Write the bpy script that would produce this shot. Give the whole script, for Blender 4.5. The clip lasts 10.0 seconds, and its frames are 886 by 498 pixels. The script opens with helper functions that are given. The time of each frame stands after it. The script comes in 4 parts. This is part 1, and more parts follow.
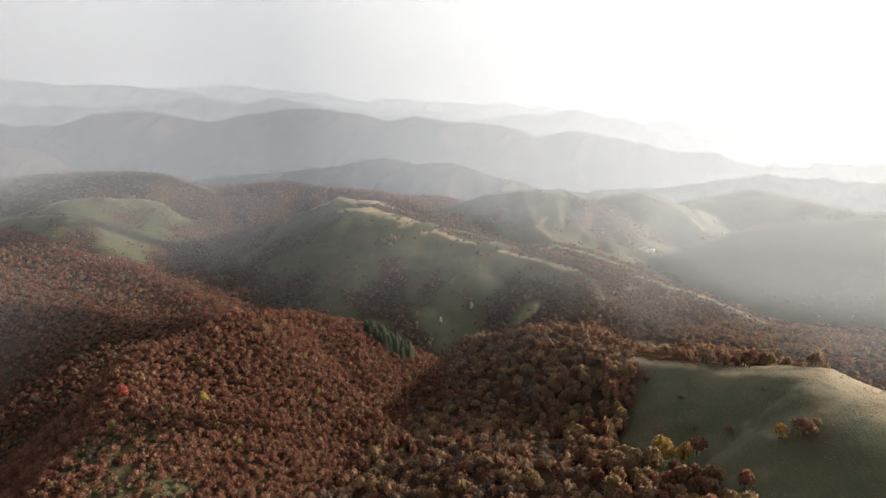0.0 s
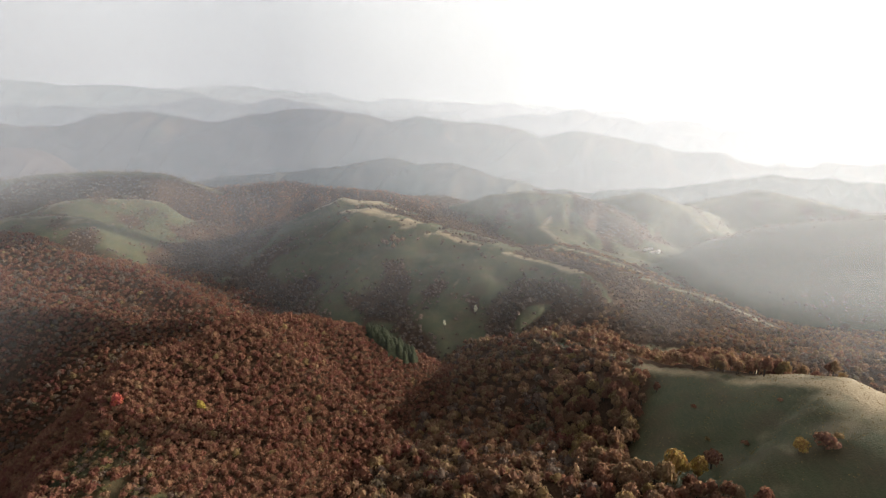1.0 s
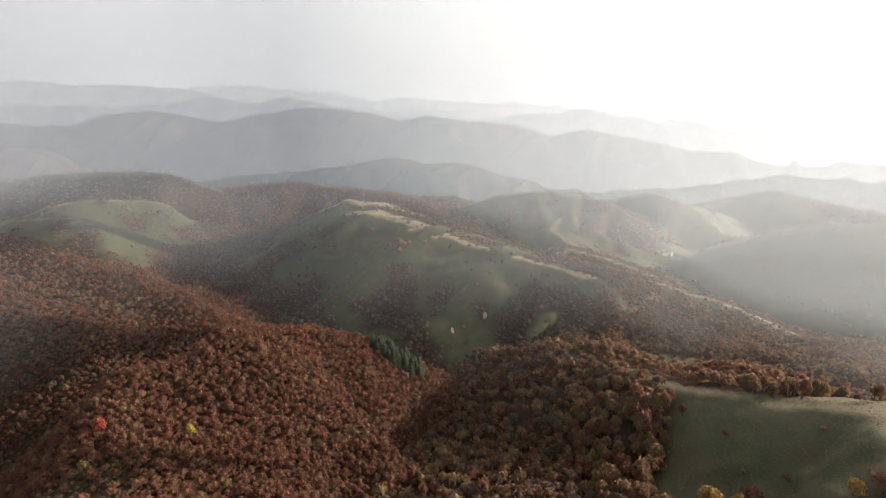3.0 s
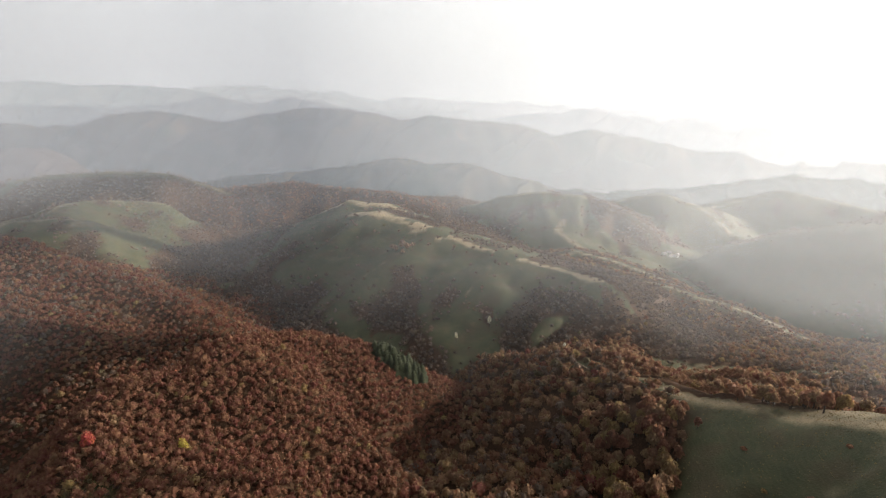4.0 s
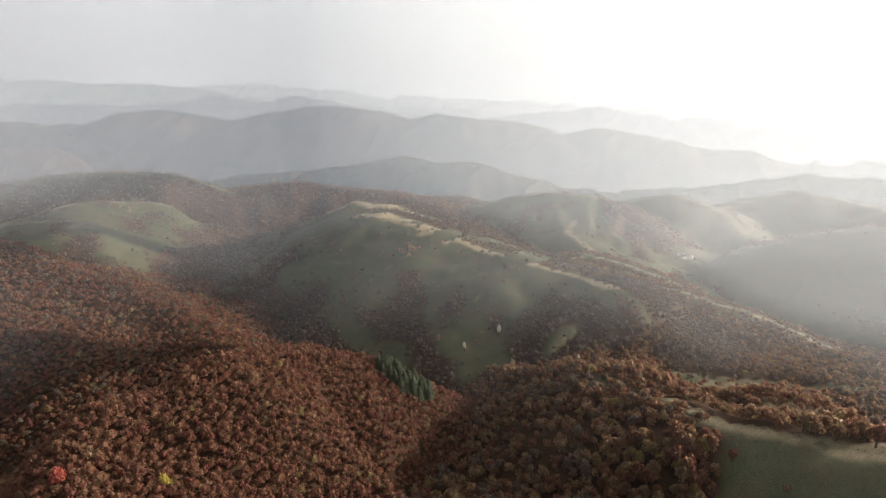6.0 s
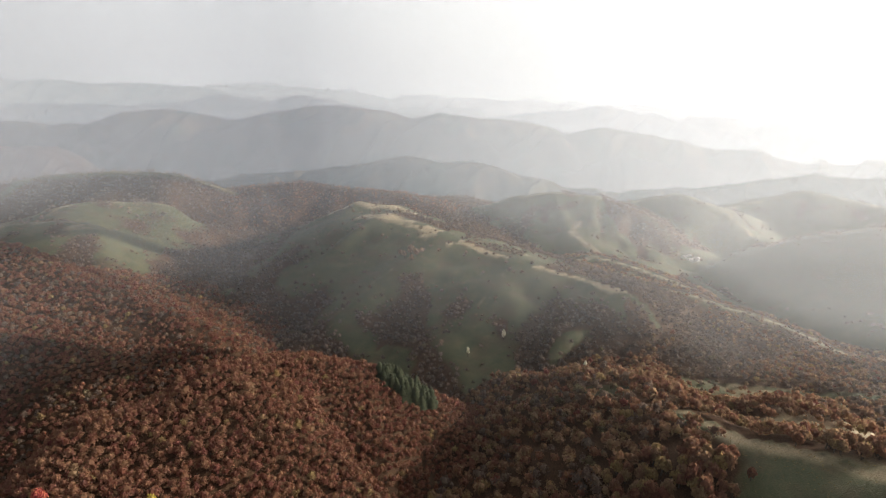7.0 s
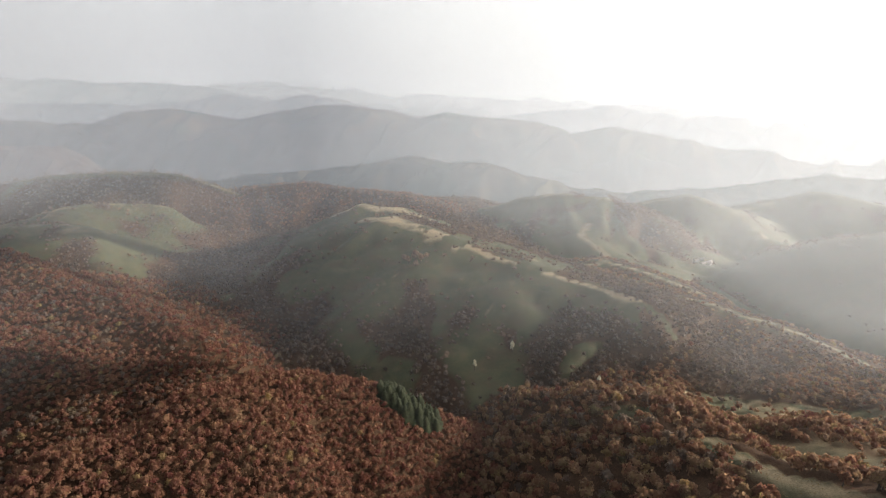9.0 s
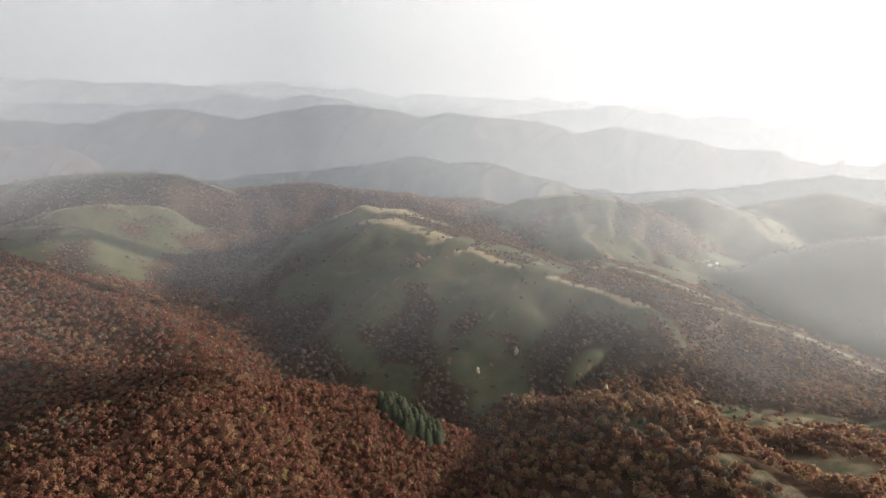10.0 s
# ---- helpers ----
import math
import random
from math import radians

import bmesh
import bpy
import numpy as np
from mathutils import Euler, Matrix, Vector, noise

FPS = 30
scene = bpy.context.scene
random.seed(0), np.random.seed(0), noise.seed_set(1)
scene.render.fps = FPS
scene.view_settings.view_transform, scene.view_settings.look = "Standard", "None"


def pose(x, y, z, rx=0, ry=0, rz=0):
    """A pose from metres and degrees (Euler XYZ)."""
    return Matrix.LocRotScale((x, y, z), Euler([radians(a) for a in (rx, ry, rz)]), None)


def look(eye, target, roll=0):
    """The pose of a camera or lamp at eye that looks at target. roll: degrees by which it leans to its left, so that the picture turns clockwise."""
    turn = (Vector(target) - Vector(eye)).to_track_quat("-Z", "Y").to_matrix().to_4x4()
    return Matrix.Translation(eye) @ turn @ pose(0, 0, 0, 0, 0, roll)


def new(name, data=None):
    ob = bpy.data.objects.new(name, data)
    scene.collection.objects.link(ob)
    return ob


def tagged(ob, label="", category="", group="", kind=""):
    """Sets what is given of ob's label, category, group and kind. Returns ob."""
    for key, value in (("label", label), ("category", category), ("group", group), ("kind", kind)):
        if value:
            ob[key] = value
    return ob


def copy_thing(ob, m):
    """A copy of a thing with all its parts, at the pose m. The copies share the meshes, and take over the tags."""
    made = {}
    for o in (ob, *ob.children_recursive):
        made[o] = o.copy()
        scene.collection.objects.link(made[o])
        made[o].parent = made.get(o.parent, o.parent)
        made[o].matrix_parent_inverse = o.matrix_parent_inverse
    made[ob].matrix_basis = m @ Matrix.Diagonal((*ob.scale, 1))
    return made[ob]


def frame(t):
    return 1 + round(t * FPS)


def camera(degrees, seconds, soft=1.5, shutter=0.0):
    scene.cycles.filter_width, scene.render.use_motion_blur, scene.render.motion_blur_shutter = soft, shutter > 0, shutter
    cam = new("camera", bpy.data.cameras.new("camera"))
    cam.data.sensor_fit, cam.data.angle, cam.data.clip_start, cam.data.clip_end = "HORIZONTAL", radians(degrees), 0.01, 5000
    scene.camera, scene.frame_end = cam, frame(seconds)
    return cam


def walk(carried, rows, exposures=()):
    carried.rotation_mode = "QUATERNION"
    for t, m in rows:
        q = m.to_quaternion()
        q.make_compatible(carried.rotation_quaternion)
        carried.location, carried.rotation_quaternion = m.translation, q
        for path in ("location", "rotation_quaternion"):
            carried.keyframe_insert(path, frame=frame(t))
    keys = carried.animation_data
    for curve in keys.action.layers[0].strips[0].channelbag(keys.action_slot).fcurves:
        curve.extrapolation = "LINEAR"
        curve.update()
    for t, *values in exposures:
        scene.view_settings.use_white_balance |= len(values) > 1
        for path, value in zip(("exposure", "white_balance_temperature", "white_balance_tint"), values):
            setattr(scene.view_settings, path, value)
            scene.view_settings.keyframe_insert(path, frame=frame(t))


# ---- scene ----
cam = camera(85.0, 10.0, 1.2)
METRES, EYE, TILT, LEAN, TURN = 90.0, 200.0, -17.0, 0.0, 0.0
ROWS = [
    (0.0, 0.0, 0.0, 0.0, -0.0, 0.0, 0.0),
    (0.5, -0.0025, 0.0351, 0.0108, 0.19, 0.01, -0.05),
    (1.0, -0.0052, 0.0726, 0.0218, 0.38, -0.01, -0.07),
    (1.5, -0.0075, 0.1146, 0.0349, 0.57, -0.03, -0.11),
    (2.0, -0.0108, 0.1581, 0.0475, 0.78, -0.04, -0.15),
    (2.5, -0.014, 0.2049, 0.0616, 1.0, -0.08, -0.17),
    (4.0, -0.0236, 0.3477, 0.1052, 1.59, -0.16, -0.26),
    (4.5, -0.0265, 0.3976, 0.1205, 1.8, -0.21, -0.3),
    (5.0, -0.0296, 0.4468, 0.1356, 1.99, -0.25, -0.34),
    (5.5, -0.0325, 0.498, 0.1518, 2.21, -0.3, -0.37),
    (7.0, -0.0439, 0.6491, 0.1997, 2.78, -0.45, -0.5),
    (7.5, -0.0477, 0.7009, 0.2151, 2.95, -0.47, -0.54),
    (8.0, -0.0508, 0.751, 0.2303, 3.1, -0.48, -0.59),
    (8.5, -0.055, 0.803, 0.2457, 3.27, -0.49, -0.61),
    (9.0, -0.0578, 0.8526, 0.2622, 3.41, -0.53, -0.65),
    (9.5, -0.0612, 0.9046, 0.2781, 3.56, -0.54, -0.69),
    (10.0, -0.0642, 0.9537, 0.2936, 3.7, -0.53, -0.73),
]
walk(cam, [(t, pose(0, 0, EYE, TILT, LEAN, TURN) @ pose(METRES * x, METRES * y, METRES * z, 90 + pitch, roll, yaw)) for t, x, y, z, yaw, pitch, roll in ROWS])

# ---------------------------------------------------------------- light
SUN_AZ, SUN_EL = 72.0, 12.5          # degrees right of the flight line, degrees above the horizon
sun_dir = Vector((math.sin(radians(SUN_AZ)) * math.cos(radians(SUN_EL)),
                  math.cos(radians(SUN_AZ)) * math.cos(radians(SUN_EL)), math.sin(radians(SUN_EL))))

world = bpy.data.worlds.new("hazy_sky")
scene.world = world
world.use_nodes = True
wt = world.node_tree
wt.nodes.clear()
w_out = wt.nodes.new("ShaderNodeOutputWorld")
w_bg = wt.nodes.new("ShaderNodeBackground")
w_sky = wt.nodes.new("ShaderNodeTexSky")
w_sky.sky_type = "NISHITA"
w_sky.sun_disc = False
w_sky.sun_elevation = radians(SUN_EL)
w_sky.sun_rotation = radians(SUN_AZ)
w_sky.dust_density = 6.0
w_sky.air_density = 1.5
w_geo = wt.nodes.new("ShaderNodeTexCoord")
w_dot = wt.nodes.new("ShaderNodeVectorMath")
w_dot.operation = "DOT_PRODUCT"
w_dot.inputs[1].default_value = sun_dir
wt.links.new(w_geo.outputs["Generated"], w_dot.inputs[0])
w_ramp = wt.nodes.new("ShaderNodeValToRGB")       # bright veil round the low sun, thinning away from it
w_ramp.color_ramp.interpolation = "EASE"
e = w_ramp.color_ramp.elements
e[0].position, e[0].color = 0.0, (0.13, 0.14, 0.17, 1)
e[1].position, e[1].color = 1.0, (4.5, 4.2, 3.7, 1)
for p, c in ((0.25, (0.48, 0.485, 0.51, 1)), (0.42, (0.77, 0.775, 0.785, 1)), (0.66, (0.94, 0.935, 0.92, 1)), (0.88, (1.06, 1.05, 1.02, 1)), (0.97, (2.2, 2.1, 1.95, 1))):
    k = e.new(p)
    k.color = c
w_half = wt.nodes.new("ShaderNodeMath")
w_half.operation = "MULTIPLY_ADD"
w_half.inputs[1].default_value, w_half.inputs[2].default_value = 0.5, 0.5
wt.links.new(w_dot.outputs["Value"], w_half.inputs[0])
wt.links.new(w_half.outputs[0], w_ramp.inputs[0])
w_cloud = wt.nodes.new("ShaderNodeTexNoise")       # faint cloud streaks
w_cloud.inputs["Scale"].default_value, w_cloud.inputs["Detail"].default_value = 2.2, 3.0
w_map = wt.nodes.new("ShaderNodeMapping")
w_map.inputs["Scale"].default_value = (1.0, 1.0, 5.0)
wt.links.new(w_geo.outputs["Generated"], w_map.inputs[0])
wt.links.new(w_map.outputs[0], w_cloud.inputs["Vector"])
w_cl = wt.nodes.new("ShaderNodeMapRange")
w_cl.inputs[3].default_value, w_cl.inputs[4].default_value = 0.96, 1.04
wt.links.new(w_cloud.outputs["Fac"], w_cl.inputs[0])
w_mul = wt.nodes.new("ShaderNodeVectorMath")
w_mul.operation = "SCALE"
wt.links.new(w_ramp.outputs[0], w_mul.inputs[0])
w_sep = wt.nodes.new("ShaderNodeSeparateXYZ")      # the haze is bright low down; overhead the sky is clear and darker
wt.links.new(w_geo.outputs["Generated"], w_sep.inputs[0])
w_up = wt.nodes.new("ShaderNodeMapRange")
w_up.interpolation_type = "SMOOTHSTEP"
for i, v in enumerate((0.16, 0.55, 1.0, 0.36)):
    w_up.inputs[i + 1].default_value = v
wt.links.new(w_sep.outputs["Z"], w_up.inputs[0])
w_both = wt.nodes.new("ShaderNodeMath")
w_both.operation = "MULTIPLY"
wt.links.new(w_cl.outputs[0], w_both.inputs[0])
wt.links.new(w_up.outputs[0], w_both.inputs[1])
wt.links.new(w_both.outputs[0], w_mul.inputs["Scale"])
w_nis = wt.nodes.new("ShaderNodeVectorMath")
w_nis.operation = "MULTIPLY_ADD"
w_nis.inputs[1].default_value = (0.012, 0.012, 0.012)
wt.links.new(w_sky.outputs[0], w_nis.inputs[0])
wt.links.new(w_mul.outputs[0], w_nis.inputs[2])
wt.links.new(w_nis.outputs[0], w_bg.inputs["Color"])
w_bg.inputs["Strength"].default_value = 0.69
wt.links.new(w_bg.outputs[0], w_out.inputs[0])

sun = new("sun", bpy.data.lights.new("sun", "SUN"))
sun.data.energy = 4.8
sun.data.angle = radians(4.0)
sun.data.color = (1.0, 0.90, 0.76)
sun.matrix_world = look((0, 0, 900), Vector((0, 0, 900)) - sun_dir)
scene.view_settings.exposure = 0.78


# ---------------------------------------------------------------- materials
def material(name):
    m = bpy.data.materials.new(name)
    m.use_nodes = True
    m.node_tree.nodes.clear()
    return m, m.node_tree.nodes, m.node_tree.links


def noise_node(n, l, scale, detail=4.0, source=None):
    t = n.new("ShaderNodeTexNoise")
    t.inputs["Scale"].default_value, t.inputs["Detail"].default_value = scale, detail
    if source is not None:
        l.new(source, t.inputs["Vector"])
    return t


def mix_color(n, l, fac, a, b, mode="MIX"):
    m = n.new("ShaderNodeMix")
    m.data_type, m.blend_type = "RGBA", mode
    for socket, v in ((m.inputs[0], fac), (m.inputs[6], a), (m.inputs[7], b)):
        if isinstance(v, bpy.types.NodeSocket):
            l.new(v, socket)
        elif isinstance(v, tuple):
            socket.default_value = (*v, 1)
        else:
            socket.default_value = v
    return m.outputs[2]


def remap(n, l, v, a, b, c=0.0, d=1.0):
    m = n.new("ShaderNodeMapRange")
    for i, x in enumerate((a, b, c, d)):
        m.inputs[i + 1].default_value = x
    l.new(v, m.inputs[0])
    return m.outputs[0]


def ramp(n, l, fac, stops):
    r = n.new("ShaderNodeValToRGB")
    el = r.color_ramp.elements
    el[0].position, el[0].color = stops[0][0], (*stops[0][1], 1)
    el[1].position, el[1].color = stops[-1][0], (*stops[-1][1], 1)
    for p, c in stops[1:-1]:
        el.new(p).color = (*c, 1)
    l.new(fac, r.inputs[0])
    return r.outputs[0]


AUTUMN = [(0.0, (0.245, 0.098, 0.078)), (0.18, (0.255, 0.118, 0.080)), (0.36, (0.29, 0.158, 0.100)),
          (0.50, (0.345, 0.232, 0.142)), (0.62, (0.33, 0.235, 0.105)), (0.74, (0.13, 0.120, 0.055)),
          (0.86, (0.235, 0.165, 0.128)), (0.94, (0.185, 0.145, 0.122)), (1.0, (0.14, 0.110, 0.095))]


def leaf_material(name, by_attribute):
    """Autumn foliage. The hue comes from a value stored on each tree of a wood, or from the object's own random value."""
    m, n, l = material(name)
    out = n.new("ShaderNodeOutputMaterial")
    if by_attribute:
        a = n.new("ShaderNodeAttribute")
        a.attribute_name = "hue"
        hue = a.outputs["Fac"]
    else:
        hue = remap(n, l, n.new("ShaderNodeObjectInfo").outputs["Random"], 0, 1, 0.20, 0.62)
    col = ramp(n, l, hue, AUTUMN)
    isl = n.new("ShaderNodeNewGeometry").outputs["Random Per Island"]
    hsv = n.new("ShaderNodeHueSaturation")
    l.new(remap(n, l, isl, 0, 1, 0.485, 0.515), hsv.inputs["Hue"])
    l.new(remap(n, l, isl, 0, 1, 0.82, 1.22), hsv.inputs["Value"])
    l.new(col, hsv.inputs["Color"])
    d, t = n.new("ShaderNodeBsdfPrincipled"), n.new("ShaderNodeBsdfTranslucent")
    d.inputs["Roughness"].default_value = 0.75
    d.inputs["Specular IOR Level"].default_value = 0.25
    l.new(hsv.outputs[0], d.inputs["Base Color"])
    l.new(hsv.outputs[0], t.inputs["Color"])
    s = n.new("ShaderNodeMixShader")
    s.inputs[0].default_value = 0.55
    l.new(d.outputs[0], s.inputs[1])
    l.new(t.outputs[0], s.inputs[2])
    l.new(s.outputs[0], out.inputs[0])
    return m


def plain_leaf(name, colour, spread=0.3):
    m, n, l = material(name)
    out = n.new("ShaderNodeOutputMaterial")
    isl = n.new("ShaderNodeNewGeometry").outputs["Random Per Island"]
    hsv = n.new("ShaderNodeHueSaturation")
    l.new(remap(n, l, isl, 0, 1, 0.48, 0.52), hsv.inputs["Hue"])
    l.new(remap(n, l, isl, 0, 1, 1 - spread, 1 + spread), hsv.inputs["Value"])
    hsv.inputs["Color"].default_value = (*colour, 1)
    d, t = n.new("ShaderNodeBsdfPrincipled"), n.new("ShaderNodeBsdfTranslucent")
    d.inputs["Roughness"].default_value = 0.75
    l.new(hsv.outputs[0], d.inputs["Base Color"])
    l.new(hsv.outputs[0], t.inputs["Color"])
    s = n.new("ShaderNodeMixShader")
    s.inputs[0].default_value = 0.3
    l.new(d.outputs[0], s.inputs[1])
    l.new(t.outputs[0], s.inputs[2])
    l.new(s.outputs[0], out.inputs[0])
    return m


def bark_material():
    m, n, l = material("bark")
    out, b = n.new("ShaderNodeOutputMaterial"), n.new("ShaderNodeBsdfPrincipled")
    t = noise_node(n, l, 6.0, 5.0, n.new("ShaderNodeTexCoord").outputs["Object"])
    l.new(ramp(n, l, t.outputs["Fac"], [(0.3, (0.07, 0.055, 0.042)), (0.7, (0.16, 0.135, 0.11))]), b.inputs["Base Color"])
    b.inputs["Roughness"].default_value = 0.9
    bump = n.new("ShaderNodeBump")
    bump.inputs["Distance"].default_value = 0.05
    l.new(t.outputs["Fac"], bump.inputs["Height"])
    l.new(bump.outputs[0], b.inputs["Normal"])
    l.new(b.outputs[0], out.inputs[0])
    return m


def ground_material():
    """Hill pasture with drier grass where the turf is thin, also used to paint sunlit crests, and leaf litter under the
    woods.
    """
    m, n, l = material("hill_ground")
    out, b = n.new("ShaderNodeOutputMaterial"), n.new("ShaderNodeBsdfPrincipled")
    pos = n.new("ShaderNodeNewGeometry").outputs["Position"]
    big = noise_node(n, l, 0.018, 4.0, pos).outputs["Fac"]
    mid = noise_node(n, l, 0.11, 5.0, pos).outputs["Fac"]
    fine = noise_node(n, l, 1.7, 7.0, pos).outputs["Fac"]
    green = ramp(n, l, mid, [(0.25, (0.052, 0.064, 0.030)), (0.5, (0.085, 0.092, 0.044)), (0.75, (0.140, 0.125, 0.066))])
    green = mix_color(n, l, remap(n, l, big, 0.35, 0.7), green, (0.096, 0.102, 0.050))
    patch = noise_node(n, l, 0.06, 6.0, pos).outputs["Fac"]
    green = mix_color(n, l, remap(n, l, patch, 0.48, 0.66, 0.0, 0.6), green, (0.105, 0.072, 0.042))
    green = mix_color(n, l, remap(n, l, patch, 0.44, 0.30, 0.0, 0.5), green, (0.045, 0.050, 0.026))
    dry = ramp(n, l, fine, [(0.25, (0.30, 0.225, 0.135)), (0.5, (0.42, 0.33, 0.205)), (0.8, (0.55, 0.45, 0.30))])
    litter = ramp(n, l, fine, [(0.25, (0.055, 0.033, 0.021)), (0.5, (0.095, 0.055, 0.034)), (0.8, (0.15, 0.090, 0.055))])
    a_dry, a_wood = n.new("ShaderNodeAttribute"), n.new("ShaderNodeAttribute")
    a_dry.attribute_name, a_wood.attribute_name = "dry", "wood"

    def broken(v, lo, hi):
        s = n.new("ShaderNodeMath")
        s.operation = "MULTIPLY_ADD"
        s.inputs[1].default_value = 0.45
        l.new(mid, s.inputs[0])
        l.new(v, s.inputs[2])
        return remap(n, l, s.outputs[0], lo, hi)
    sheep = n.new("ShaderNodeTexWave")      # the little terraces that sheep tread along a slope
    sheep.bands_direction = "Z"
    for key, v in (("Scale", 0.30), ("Distortion", 22.0), ("Detail", 5.0), ("Detail Scale", 0.22)):
        sheep.inputs[key].default_value = v
    l.new(pos, sheep.inputs["Vector"])
    green = mix_color(n, l, remap(n, l, sheep.outputs["Fac"], 0.5, 1.0, 0.0, 0.12), green, (0.20, 0.165, 0.095))
    c = mix_color(n, l, broken(a_dry.outputs["Fac"], 0.40, 0.95), green, dry)
    c = mix_color(n, l, broken(a_wood.outputs["Fac"], 0.45, 0.85), c, litter)
    c = mix_color(n, l, 0.55, c, ramp(n, l, fine, [(0.2, (0.45, 0.45, 0.45)), (0.8, (1.0, 1.0, 1.0))]), "MULTIPLY")
    l.new(c, b.inputs["Base Color"])
    b.inputs["Roughness"].default_value = 0.75
    l.new(remap(n, l, broken(a_wood.outputs["Fac"], 0.35, 0.75), 0, 1, 0.25, 0.05), b.inputs["Specular IOR Level"])
    bump = n.new("ShaderNodeBump")
    bump.inputs["Distance"].default_value = 0.6
    bump.inputs["Strength"].default_value = 0.45
    lump = n.new("ShaderNodeMath")
    lump.operation = "MULTIPLY_ADD"
    lump.inputs[1].default_value = 0.04
    l.new(sheep.outputs["Fac"], lump.inputs[0])
    l.new(fine, lump.inputs[2])
    l.new(lump.outputs[0], bump.inputs["Height"])
    l.new(bump.outputs[0], b.inputs["Normal"])
    l.new(b.outputs[0], out.inputs[0])
    return m


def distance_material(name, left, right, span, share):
    """A backdrop of distance: the haze before it painted as emission, paler along the flight's right hand, over dim
    wooded slopes.
    """
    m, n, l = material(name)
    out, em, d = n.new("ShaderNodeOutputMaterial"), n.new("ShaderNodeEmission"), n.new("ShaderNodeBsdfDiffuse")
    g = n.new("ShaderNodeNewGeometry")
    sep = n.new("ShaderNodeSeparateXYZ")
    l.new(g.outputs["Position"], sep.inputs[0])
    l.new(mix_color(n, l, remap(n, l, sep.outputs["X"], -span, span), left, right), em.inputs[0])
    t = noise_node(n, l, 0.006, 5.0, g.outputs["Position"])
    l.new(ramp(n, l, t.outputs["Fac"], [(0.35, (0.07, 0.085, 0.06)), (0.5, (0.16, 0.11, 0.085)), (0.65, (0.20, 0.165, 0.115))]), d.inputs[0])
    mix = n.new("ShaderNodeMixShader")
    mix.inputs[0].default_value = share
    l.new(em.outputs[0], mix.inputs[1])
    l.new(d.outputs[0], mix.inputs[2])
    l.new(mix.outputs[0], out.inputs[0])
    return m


M_GROUND = ground_material()
M_WOOD = leaf_material("autumn_foliage", True)
M_TREE = leaf_material("autumn_foliage_single", False)
M_BARK = bark_material()
M_RED = plain_leaf("scarlet_foliage", (0.42, 0.10, 0.070))
M_YELLOW = plain_leaf("yellow_foliage", (0.46, 0.36, 0.075))
M_OCHRE = plain_leaf("ochre_foliage", (0.42, 0.27, 0.080))
M_RUSSET = plain_leaf("russet_foliage", (0.27, 0.135, 0.085))
M_FAWN = plain_leaf("fawn_foliage", (0.36, 0.25, 0.17))
M_PALE = plain_leaf("pale_foliage", (0.74, 0.70, 0.56))
M_PINE = plain_leaf("pine_needles", (0.080, 0.092, 0.046))


# ---------------------------------------------------------------- lie of the land
def smooth_noise(x, y, scale, seed=0, octaves=3):
    """Value noise on a lattice, -1 to 1."""
    total, amp, norm = np.zeros(np.shape(x)), 1.0, 0.0
    for o in range(octaves):
        u, v = np.asarray(x) / scale * 2 ** o + 17.3 * o, np.asarray(y) / scale * 2 ** o - 9.1 * o
        i, j = np.floor(u), np.floor(v)
        f, g = u - i, v - j
        f, g = f * f * (3 - 2 * f), g * g * (3 - 2 * g)

        def lattice(a, b):
            s = np.sin(a * 127.1 + b * 311.7 + seed * 74.7) * 43758.5453
            return (s - np.floor(s)) * 2 - 1
        total = total + amp * ((lattice(i, j) * (1 - f) + lattice(i + 1, j) * f) * (1 - g)
                               + (lattice(i, j + 1) * (1 - f) + lattice(i + 1, j + 1) * f) * g)
        norm += amp
        amp *= 0.5
    return total / norm


